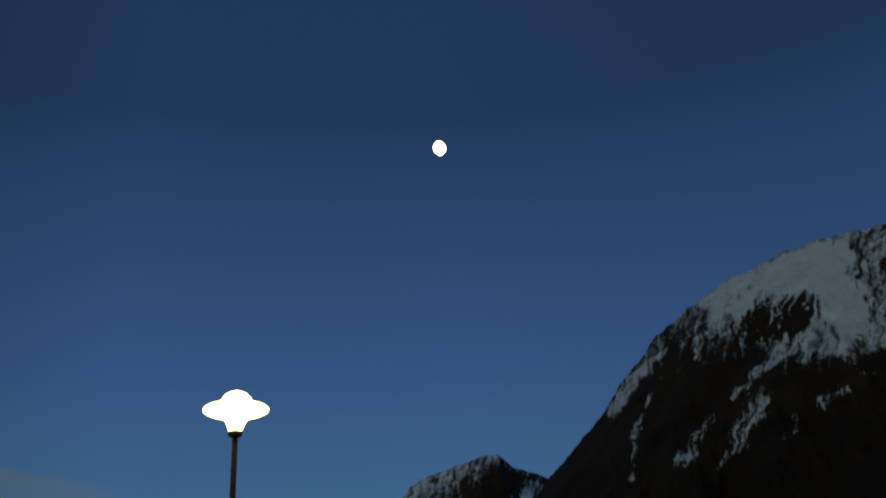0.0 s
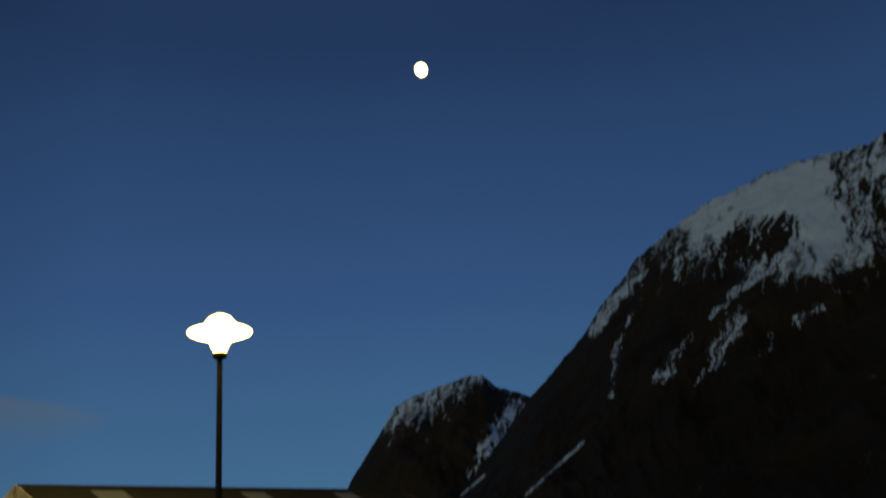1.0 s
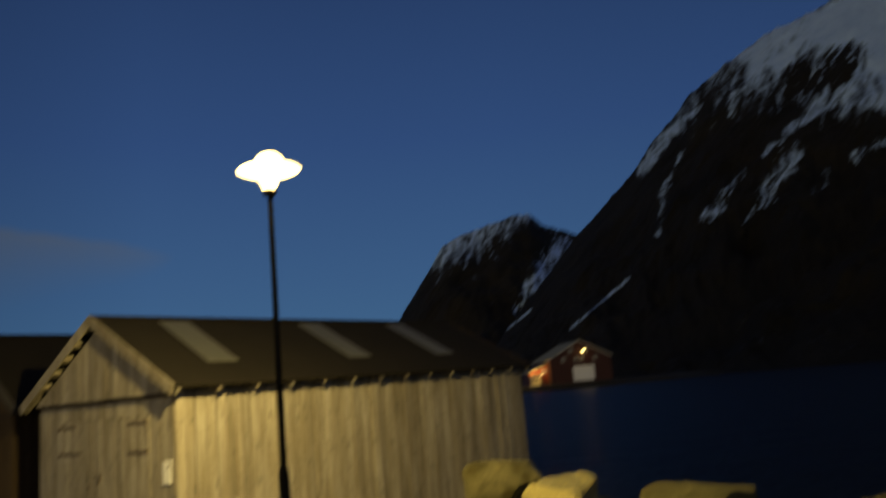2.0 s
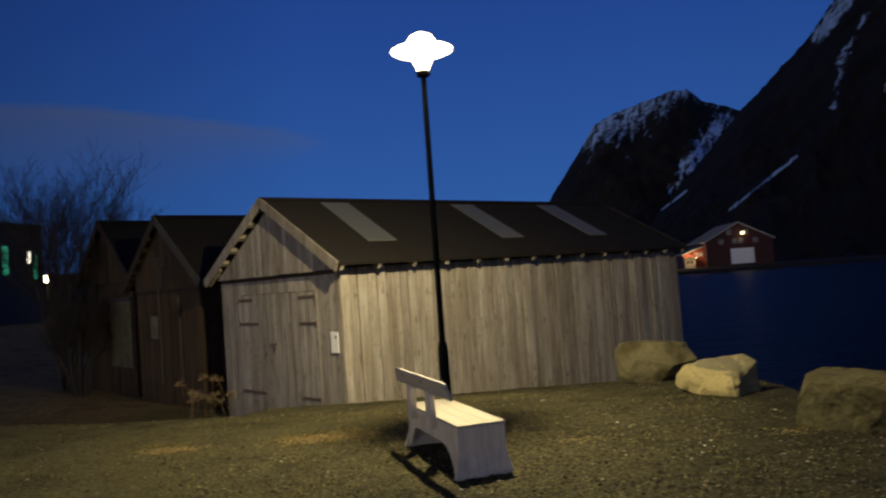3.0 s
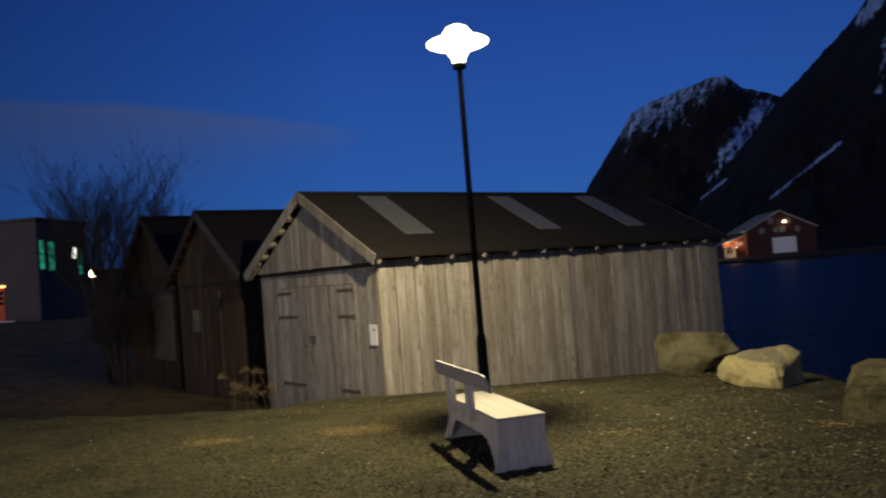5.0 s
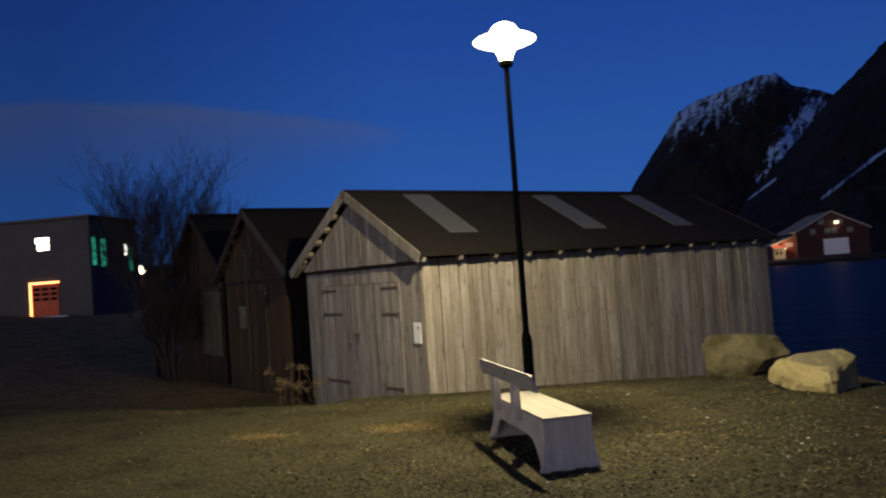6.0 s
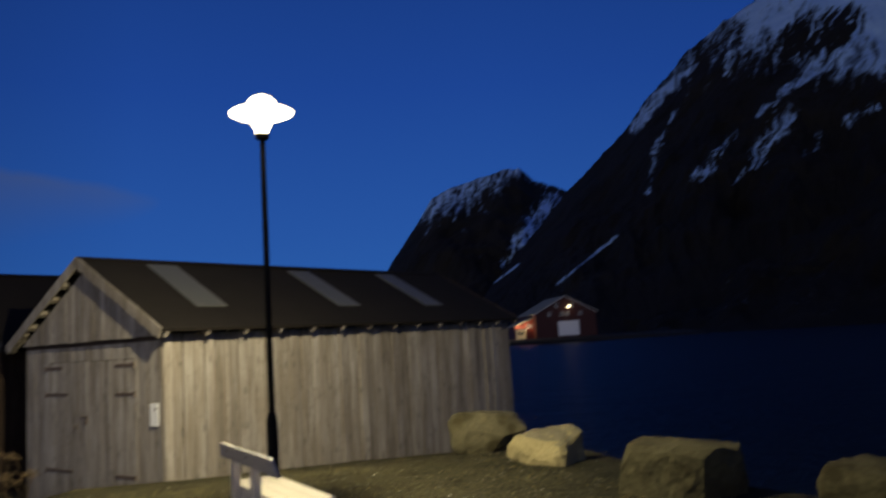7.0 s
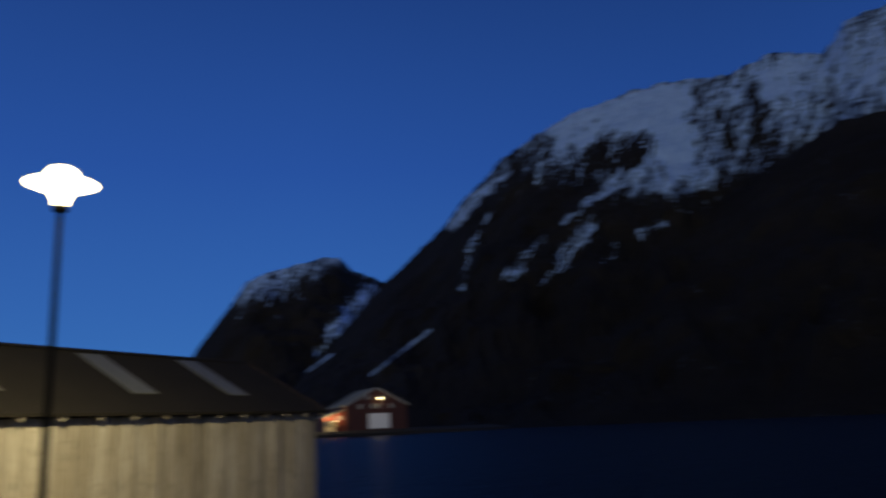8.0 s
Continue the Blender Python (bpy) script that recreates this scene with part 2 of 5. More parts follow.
def b_ground(t, p):
    v = obj_co(t, (1, 1, 1))
    a = t.noise(v, 0.55, 5.0)
    b = t.noise(v, 3.2, 6.0, 0.65)
    c = t.noise(v, 30.0, 6.0, 0.75)
    d = t.noise(v, 9.0, 5.0, 0.6)
    g = t.node("ShaderNodeTexVoronoi", ins={"Vector": v, "Scale": 22.0}).outputs[0]
    gravel = t.ramp(c, [(0.38, (0.014, 0.0122, 0.006)), (0.52, (0.053, 0.047, 0.021)), (0.66, (0.145, 0.128, 0.060))])
    moss = t.ramp(c, [(0.36, (0.023, 0.021, 0.0095)), (0.53, (0.056, 0.0505, 0.0235)), (0.70, (0.115, 0.102, 0.048))])
    x = t.node("ShaderNodeSeparateXYZ", ins={0: v}).outputs[0]
    side = t.math("MULTIPLY", t.math("ADD", x, 0.4), -0.45)
    side = t.math("MAXIMUM", t.math("MINIMUM", side, 0.8), -0.12)
    f = t.math("ADD", t.math("ADD", side, t.math("MULTIPLY", t.math("SUBTRACT", a, 0.5), 3.5)), t.math("MULTIPLY", t.math("SUBTRACT", b, 0.45), 3.0), True)
    col = t.mix(f, gravel, moss)
    # meadow grass beyond the brow, coloured paler in place of other lamps' light
    y = t.node("ShaderNodeSeparateXYZ", ins={0: v}).outputs[1]
    far = t.math("MULTIPLY", t.math("SUBTRACT", t.math("ADD", y, t.math("MULTIPLY", t.math("SUBTRACT", a, 0.5), 6.0)), 15.0), 0.25, True)
    far = t.math("MULTIPLY", far, t.math("MULTIPLY", t.math("ADD", x, 4.5), -0.4, True))
    col = t.mix(far, col, t.ramp(d, [(0.35, (0.085, 0.060, 0.028)), (0.6, (0.18, 0.128, 0.060))]))
    # bare, damp earth in blotches, and bleached grass roots
    col = t.mix(t.math("MULTIPLY", t.math("SUBTRACT", 0.44, b), 5.0, True), col, t.mix(1.0, col, (0.42, 0.40, 0.37), "MULTIPLY"))
    col = t.mix(t.math("MULTIPLY", t.math("SUBTRACT", d, 0.56), 6.0, True), col, t.mix(1.0, col, (1.55, 1.45, 1.25), "MULTIPLY"))
    big = t.noise(v, 1.1, 5.0, 0.6)
    col = t.mix(t.math("MULTIPLY", t.math("SUBTRACT", big, 0.5), 5.0, True), col, t.mix(1.0, col, (0.50, 0.50, 0.46), "MULTIPLY"))
    # darker towards the shore: the lamp's falloff to the right, put into the colour
    lamp_falloff = t.math("MULTIPLY", t.math("SUBTRACT", t.math("ADD", x, t.math("MULTIPLY", t.math("SUBTRACT", a, 0.5), 3.0)), 1.3), 0.4, True)
    col = t.mix(lamp_falloff, col, t.mix(1.0, col, (0.33, 0.34, 0.32), "MULTIPLY"))
    h = t.math("ADD", t.math("ADD", t.math("MULTIPLY", c, 0.8), t.math("MULTIPLY", g, -0.5)), t.math("MULTIPLY", d, 1.2))
    put(t, p, color=col, rough=0.95, normal=bump(t, h, 0.8, 0.06), spec=0.15)


earth = surface("mossy_gravel", b_ground)


def b_stone(t, p):
    v = t.node("ShaderNodeTexCoord").outputs["Object"]
    a = t.noise(v, 2.2, 6.0, 0.6)
    b = t.noise(v, 18.0, 6.0, 0.7)
    col = t.ramp(b, [(0.3, (0.065, 0.057, 0.029)), (0.55, (0.100, 0.088, 0.046)), (0.8, (0.14, 0.125, 0.07))])
    col = t.mix(t.math("MULTIPLY", t.math("SUBTRACT", a, 0.46), 6.0, True), col, (0.040, 0.033, 0.012))
    col = t.mix(t.math("MULTIPLY", t.math("SUBTRACT", 0.40, a), 6.0, True), col, (0.15, 0.125, 0.06))
    put(t, p, color=col, rough=0.9, normal=bump(t, t.math("ADD", b, a), 0.6, 0.025), spec=0.25)


def b_pale_stone(t, p):
    v = t.node("ShaderNodeTexCoord").outputs["Object"]
    a = t.noise(v, 2.5, 6.0, 0.6)
    b = t.noise(v, 22.0, 6.0, 0.7)
    col = t.ramp(b, [(0.3, (0.165, 0.138, 0.064)), (0.7, (0.25, 0.211, 0.102))])
    col = t.mix(t.math("MULTIPLY", t.math("SUBTRACT", a, 0.6), 5.0, True), col, (0.20, 0.165, 0.085))
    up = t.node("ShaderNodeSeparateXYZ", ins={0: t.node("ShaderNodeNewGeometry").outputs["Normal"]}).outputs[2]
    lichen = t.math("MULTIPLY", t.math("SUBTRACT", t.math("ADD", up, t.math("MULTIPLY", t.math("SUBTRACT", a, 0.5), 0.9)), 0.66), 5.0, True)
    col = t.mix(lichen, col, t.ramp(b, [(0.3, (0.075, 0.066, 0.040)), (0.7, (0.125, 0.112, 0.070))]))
    put(t, p, color=col, rough=0.9, normal=bump(t, t.math("ADD", b, a), 0.7, 0.025), spec=0.25)


stone = surface("mossy_granite", b_stone)


def b_wet_stone(t, p):
    v = t.node("ShaderNodeTexCoord").outputs["Object"]
    a = t.noise(v, 3.0, 6.0, 0.65)
    b = t.noise(v, 16.0, 6.0, 0.7)
    col = t.ramp(b, [(0.3, (0.031, 0.028, 0.012)), (0.7, (0.064, 0.056, 0.026))])
    col = t.mix(t.math("MULTIPLY", t.math("SUBTRACT", a, 0.50), 7.0, True), col, (0.026, 0.021, 0.008))
    col = t.mix(t.math("MULTIPLY", t.math("SUBTRACT", 0.40, a), 6.0, True), col, (0.095, 0.080, 0.042))
    put(t, p, color=col, rough=0.9, normal=bump(t, t.math("ADD", b, t.math("MULTIPLY", a, 1.5)), 0.8, 0.03), spec=0.2)


wet_stone = surface("dark_mossy_granite", b_wet_stone)
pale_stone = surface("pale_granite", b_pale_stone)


def b_pebble(t, p):
    r = t.node("ShaderNodeNewGeometry").outputs["Random Per Island"]
    put(t, p, color=t.ramp(r, [(0.0, (0.04, 0.036, 0.028)), (0.6, (0.11, 0.097, 0.072)), (0.90, (0.17, 0.152, 0.115)), (1.0, (0.52, 0.50, 0.45))]), rough=0.9)


pebble = surface("pebbles", b_pebble)


def b_clod(t, p):
    r = t.node("ShaderNodeNewGeometry").outputs["Random Per Island"]
    put(t, p, color=t.ramp(r, [(0.0, (0.010, 0.009, 0.006)), (0.45, (0.040, 0.034, 0.018)), (0.8, (0.085, 0.077, 0.039)), (1.0, (0.17, 0.152, 0.085))]), rough=0.95, spec=0.1)


clod = surface("soil", b_clod)


def b_blade(t, p):
    r = t.node("ShaderNodeNewGeometry").outputs["Random Per Island"]
    put(t, p, color=t.ramp(r, [(0.0, (0.05, 0.043, 0.016)), (0.5, (0.12, 0.10, 0.036)), (1.0, (0.27, 0.215, 0.082))]), rough=0.9, spec=0.1)


blade = surface("dry_grass", b_blade)


def b_leaf(t, p):
    r = t.node("ShaderNodeNewGeometry").outputs["Random Per Island"]
    put(t, p, color=t.ramp(r, [(0.0, (0.05, 0.032, 0.010)), (0.5, (0.13, 0.092, 0.032)), (0.9, (0.23, 0.17, 0.065)), (1.0, (0.38, 0.32, 0.18))]), rough=0.8, spec=0.2)


leaf_litter = surface("withered_leaves", b_leaf)


def b_water(t, p):
    v = obj_co(t, (1, 1, 1))
    w = t.noise(v, 0.35, 6.0, 0.6)
    s = t.noise(v, 2.2, 4.0, 0.6)
    put(t, p, color=(0.004, 0.007, 0.012), rough=0.38, spec=0.14,
        normal=bump(t, t.math("ADD", w, t.math("MULTIPLY", s, 0.35)), 0.8, 0.7))


sea = surface("fjord_water", b_water)
sea.node_tree.nodes["Principled BSDF"].inputs["IOR"].default_value = 1.33


def b_mountain(t, p):
    v = t.node("ShaderNodeTexCoord").outputs["Object"]
    n = t.noise(v, 0.045, 8.0, 0.72)
    fine = t.noise(v, 0.30, 6.0, 0.75)
    f = t.noise(v, 0.012, 6.0, 0.65)
    s = t.node("ShaderNodeAttribute", attribute_name="snow").outputs["Fac"]
    m = t.math("ADD", s, t.math("ADD", t.math("MULTIPLY", t.math("SUBTRACT", n, 0.5), 1.0), t.math("MULTIPLY", t.math("SUBTRACT", fine, 0.5), 1.35)))
    m = t.math("MULTIPLY", t.math("SUBTRACT", m, 0.22), 1.8, True)
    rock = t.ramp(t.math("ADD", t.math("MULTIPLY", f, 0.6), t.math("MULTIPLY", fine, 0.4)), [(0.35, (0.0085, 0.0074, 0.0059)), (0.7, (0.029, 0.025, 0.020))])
    # snow tinted blue: the dusk sky's light on it is put into the colour
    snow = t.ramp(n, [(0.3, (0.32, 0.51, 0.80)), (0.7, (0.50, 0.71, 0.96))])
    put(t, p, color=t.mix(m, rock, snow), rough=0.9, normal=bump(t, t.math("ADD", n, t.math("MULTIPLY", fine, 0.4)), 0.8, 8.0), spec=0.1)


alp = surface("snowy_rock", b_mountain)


# ---- mesh helpers ----
def mesh_of(name, verts, faces):
    me = bpy.data.meshes.new(name)
    me.from_pydata([tuple(v) for v in verts], [], faces)
    me.update()
    return me


def part(name, bm, material, parent, label="", smooth=False):
    """One mesh object under a thing or a part."""
    if isinstance(bm, bmesh.types.BMesh):
        bmesh.ops.recalc_face_normals(bm, faces=bm.faces)
        me = bpy.data.meshes.new(name)
        bm.to_mesh(me)
        bm.free()
    else:
        me = bm
    if not me.materials:
        me.materials.append(material)
    if smooth:
        me.polygons.foreach_set("use_smooth", [True] * len(me.polygons))
    ob = new(name, me)
    ob.parent = parent
    if label:
        ob["label"] = label
    return ob


def thing(name, m, label, category, group="", kind=""):
    ob = new(name)
    ob.matrix_basis = m
    ob.empty_display_size = 0.2
    return tagged(ob, label, category, group, kind)


def box(bm, x0, x1, y0, y1, z0, z1, m=None):
    vs = [bm.verts.new((x, y, z)) for x in (x0, x1) for y in (y0, y1) for z in (z0, z1)]
    for f in ((0, 1, 3, 2), (4, 6, 7, 5), (0, 4, 5, 1), (2, 3, 7, 6), (0, 2, 6, 4), (1, 5, 7, 3)):
        bm.faces.new([vs[i] for i in f])
    if m is not None:
        bmesh.ops.transform(bm, matrix=m, verts=vs)
    return vs


def boxed(x0, x1, y0, y1, z0, z1, bevel=0.0):
    bm = bmesh.new()
    box(bm, x0, x1, y0, y1, z0, z1)
    if bevel:
        bmesh.ops.bevel(bm, geom=bm.edges[:], offset=bevel, segments=1, affect="EDGES")
    return bm


def prism(points, axis, lo, hi):
    """An outline in the two other axes, drawn out along one axis."""
    bm = bmesh.new()

    def at(p, h):
        return {"x": (h, p[0], p[1]), "y": (p[0], h, p[1]), "z": (p[0], p[1], h)}[axis]
    a = [bm.verts.new(at(p, lo)) for p in points]
    b = [bm.verts.new(at(p, hi)) for p in points]
    bm.faces.new(a)
    bm.faces.new(b[::-1])
    n = len(points)
    for i in range(n):
        bm.faces.new((a[i], b[i], b[(i + 1) % n], a[(i + 1) % n]))
    return bm


def turned(profile, n=32):
    """A body of revolution about z from (radius, height) pairs."""
    bm = bmesh.new()
    rings = [[bm.verts.new((r * math.cos(2 * math.pi * i / n), r * math.sin(2 * math.pi * i / n), z)) for i in range(n)] for r, z in profile]
    for a, b in zip(rings, rings[1:]):
        for i in range(n):
            bm.faces.new((a[i], a[(i + 1) % n], b[(i + 1) % n], b[i]))
    bm.faces.new(rings[0][::-1])
    bm.faces.new(rings[-1])
    return bm


def smooth(a, b, x):
    k = min(1.0, max(0.0, (x - a) / (b - a)))
    return k * k * (3 - 2 * k)


# ---- ground ----
CU, SU = math.cos(radians(SHED_TURN)), math.sin(radians(SHED_TURN))


def shed_ab(x, y):
    dx, dy = x - SHED_AT[0], y - SHED_AT[1]
    return dx * CU + dy * SU, -dx * SU + dy * CU


SHORE_B = (-400, -60, -12, -9.2, -7.4, -6.4, -3.5, -1.5, 0, 17, 45, 400)
SHORE_A = (-330, -40, 0.3, 0.7, 1.45, 2.4, 4.9, 7.6, 9.9, 10.8, 15, 200)


def ground_z(x, y):
    a, b = shed_ab(x, y)
    fall = -0.27 - 0.09 * a - (0.7 * math.tanh(b / 6) if b > 0 else 0.11 * b)
    z = max(-1.3, 0.5 * (fall - math.sqrt(fall * fall + 0.0625)))
    # past a grassy brow the ground drops to the foot of the dark sheds
    way = -x / max(y, 1.0)
    brow = float(np.interp(way, (0.2, 0.245, 0.345, 0.49, 0.56, 0.8), (11.0, 11.3, 11.9, 13.4, 15.0, 19.0)))
    brow += 0.25 * noise.noise((x * 0.8, 7, 0)) + 0.14 * noise.noise((x * 2.6, 9, 0))
    z -= 0.24 * smooth(brow, brow + 2.2, y) * smooth(brow + 8.0, brow + 3.5, y) * smooth(0.20, 0.26, way)
    z += 1.9 * smooth(22, 50, y) * smooth(-8, -20, x)
    d = math.hypot(x, y)
    z += (0.03 * noise.noise((x * 0.5, y * 0.5, 0)) + 0.012 * noise.noise((x * 2.1, y * 2.1, 3))) * smooth(0, 3, d)
    if d < 17:
        rough = 0.55 + 0.45 * smooth(-1.6, 0.4, x + 0.8 * noise.noise((x * 0.7, y * 0.7, 8)))
        z += rough * (0.010 * noise.noise((x * 7, y * 7, 5)) + 0.016 * abs(noise.noise((x * 15, y * 15, 6))) + 0.009 * noise.noise((x * 33, y * 33, 4)))
    out = a - float(np.interp(b, SHORE_B, SHORE_A))
    z -= 2.6 * smooth(-0.1, 2.4, out) + 1.5 * smooth(2, 12, out)
    return z


def axis_steps(lo, hi, step, far):
    mid = list(np.arange(lo, hi + 1e-6, step))
    left, right, s = [], [], step
    x = lo
    while x > -far:
        s *= 1.25
        x -= s
        left.append(x)
    x, s = hi, step
    while x < far:
        s *= 1.25
        x += s
        right.append(x)
    return left[::-1] + mid + right


def build_ground():
    xs, ys = axis_steps(-6.5, 5.5, 0.03, 3500), axis_steps(4.2, 13, 0.03, 3500)
    nx = len(xs)
    verts = [(x, y, ground_z(x, y)) for y in ys for x in xs]
    faces = [(j * nx + i, j * nx + i + 1, (j + 1) * nx + i + 1, (j + 1) * nx + i) for j in range(len(ys) - 1) for i in range(nx - 1)]
    ob = new("ground", mesh_of("ground", verts, faces))
    ob.data.materials.append(earth)
    ob.data.polygons.foreach_set("use_smooth", [True] * len(faces))
    tagged(ob, "mossy brown gravel ground with patches of dry grass", "ground", kind="structure")


build_ground()


def build_water():
    n, verts = 64, [(0, 0, WATER_Z)]
    rings = [20, 60, 200, 600, 1800, 4200]
    for r in rings:
        verts += [(r * math.sin(2 * math.pi * i / n), r * math.cos(2 * math.pi * i / n), WATER_Z) for i in range(n)]
    faces = [(0, 1 + (i + 1) % n, 1 + i) for i in range(n)]
    for k in range(len(rings) - 1):
        o = 1 + k * n
        faces += [(o + i, o + (i + 1) % n, o + n + (i + 1) % n, o + n + i) for i in range(n)]
    ob = new("water", mesh_of("water", verts, faces))
    ob.data.materials.append(sea)
    tagged(ob, "dark blue fjord water with faint ripples at dusk", "water", kind="structure")


build_water()


# ---- mountains ----
def capsule(az, el, a0, e0, a1, e1, w0, w1):
    """How far inside a tapering snow gully a direction lies: 1 on its line, 0 at its edge."""
    dx, dy = a1 - a0, e1 - e0
    k = min(1.0, max(0.0, ((az - a0) * dx + (el - e0) * dy) / (dx * dx + dy * dy)))
    return 1 - math.hypot(az - a0 - k * dx, el - e0 - k * dy) / (w0 + (w1 - w0) * k)


def oval(az, el, a, e, ra, re, lean=0.0):
    return 1 - ((az - a) / ra) ** 2 - ((el - e - lean * (az - a)) / re) ** 2


def build_mountain(name, label, ridge, foot, crest, az0, az1, na, ns, snow, crag, seed):
    ra, re = [r[0] for r in ridge], [r[1] for r in ridge]
    verts, snows = [], []
    for i in range(na):
        az = az0 + (az1 - az0) * i / (na - 1)
        el = float(np.interp(az, ra, re))
        rough = noise.fractal((az * 0.9, seed, 0), 0.9, 2.1, 6) * 0.22 + abs(noise.noise((az * 3.1, seed, 2))) * 0.20 + noise.noise((az * 8.0, seed, 3)) * 0.09
        rough *= smooth(1.0, 6.0, el) * (0.5 if crest > 1500 else 1.0)
        rr = crest * (1 + 0.05 * noise.noise((az * 0.15, seed, 9)))
        top = EYE + rr * math.tan(radians(el))
        crags = rr * math.tan(radians(el + rough)) - rr * math.tan(radians(el))
        ca, sa = math.cos(radians(az)), math.sin(radians(az))
        for j in range(ns):
            s = j / (ns - 1) * 1.12
            if s <= 1:
                r = foot + (rr - foot) * s
                z = -4 + (top + 4) * (s ** 1.12) + crags * smooth(0.955, 1.0, s)
                body = crag * (1 - 0.6 * s) * (1 - s ** 6) * smooth(0.0, 0.25, s)
                gully = 0.8 * noise.fractal((az * 0.30 + 1.6 * s, s * 5.0, seed), 0.9, 2.1, 5)
                z += body * gully
                r += 1.5 * body * noise.fractal((az * 0.3, s * 6.0, seed + 7), 0.9, 2.1, 4)
            else:
                r = rr * (1 + (s - 1) * 1.2)
                z = (top + crags) * (1 - 2.2 * (s - 1))
            verts.append((r * sa, r * ca, z))
            e = math.degrees(math.atan2(z - EYE, r))
            snows.append(snow(az, e) if snow else 0.0)
    faces = [(i * ns + j, (i + 1) * ns + j, (i + 1) * ns + j + 1, i * ns + j + 1) for i in range(na - 1) for j in range(ns - 1)]
    ob = new(name, mesh_of(name, verts, faces))
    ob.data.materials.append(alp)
    ob.data.polygons.foreach_set("use_smooth", [True] * len(faces))
    at = ob.data.attributes.new("snow", "FLOAT", "POINT")
    at.data.foreach_set("value", snows)
    tagged(ob, label, "mountain", kind="structure")


def bare_ribs(az, el, seed):
    """Ribs of bare rock that run down the slope, and specks of it."""
    return 0.75 * noise.fractal((az * 2.3 - el * 1.0, el * 0.55, seed), 0.75, 2.1, 5) + 0.4 * noise.fractal((az * 3.5, el * 3.5, seed + 5), 0.6, 2.1, 4)


def snow_big(az, el):
    a = az + 0.4 * noise.noise((az * 1.1, el * 1.1, 4)) + 0.07 * noise.noise((az * 4, el * 4, 4))
    e = el + 0.4 * noise.noise((az * 1.1 + 50, el * 1.1, 4)) + 0.07 * noise.noise((az * 4 + 50, el * 4, 4))
    ribs = bare_ribs(a, e, 1)
    fine = bare_ribs(a * 1.7, e * 1.7, 8)
    line = float(np.interp(az, (22, 27, 31, 34, 37, 41, 44, 48, 55, 62, 80), (14.2, 15.2, 17.0, 17.3, 17.0, 15.4, 14.9, 15.6, 17.0, 18.5, 22)))
    m = max(-0.5, min(0.5, 0.16 + (e - line) / 4.0)) + 0.62 * ribs + 0.36 * fine
    # the dark rib zone under the left shoulder
    m -= 0.30 * smooth(0.0, 0.8, oval(a, e, 33.6, 18.3, 2.6, 1.9, 0.5))
    # the smooth snow dome and the basin beside it
    m += 0.45 * smooth(0.0, 0.8, oval(a, e, 38.0, 20.3, 4.2, 1.6, 0.2)) + 0.35 * smooth(0.0, 0.8, oval(a, e, 44.0, 15.6, 4.0, 1.1))
    m += 1.0 * smooth(0.0, 0.7, oval(a, e, 43.0, 20.9, 3.3, 1.7, 0.05)) + 0.8 * smooth(0.0, 0.8, oval(a, e, 44.3, 18.3, 1.5, 2.6, -0.2))
    m += 0.45 * smooth(0.0, 0.8, oval(a, e, 52.6, 21.4, 2.8, 2.0)) + 0.3 * smooth(0, 0.8, oval(a, e, 57, 21.0, 3.0, 2.5))
    m += smooth(43.5, 47.0, az) * (0.12 * ribs + 0.25 * fine - 0.02)
    # bare cliffs
    m -= 1.4 * smooth(0.0, 0.5, max(oval(a, e, 38.9, 17.7, 1.9, 1.35), oval(a, e, 41.3, 18.0, 1.4, 1.5, 0.3)) - 0.05 - 1.0 * ribs - 0.9 * fine)
    rib = max(capsule(a, e, 46.7, 22.2, 45.9, 20.3, 0.32, 0.24), capsule(a, e, 45.9, 19.6, 45.8, 18.2, 0.22, 0.34), capsule(a, e, 45.8, 18.0, 46.7, 16.6, 0.30, 0.22),
              capsule(a, e, 47.4, 20.2, 48.0, 18.9, 0.3, 0.4), capsule(a, e, 48.0, 18.4, 48.2, 16.6, 0.35, 0.3), capsule(a, e, 50.2, 20.4, 49.9, 17.6, 0.5, 0.7))
    m -= 0.38 * smooth(0.0, 0.5, rib + 0.6 * fine) + 0.15 * smooth(0, 0.8, oval(a, e, 50.0, 18.6, 1.8, 1.6))
    g = max(capsule(a, e, 32.1, 17.4, 29.8, 16.0, 0.28, 0.42), capsule(a, e, 29.8, 16.0, 27.7, 14.0, 0.42, 0.62),
            capsule(a, e, 41.4, 16.8, 38.5, 15.2, 0.45, 0.40), capsule(a, e, 38.5, 15.2, 35.9, 13.7, 0.34, 0.2),
            capsule(a, e, 45.5, 19.8, 46.7, 15.6, 0.35, 0.4), capsule(a, e, 38.0, 13.2, 36.2, 11.2, 0.26, 0.14))
    if g > 0:
        m = max(m, -0.02 + 0.70 * min(1.0, g * 2.2) + 0.9 * fine)
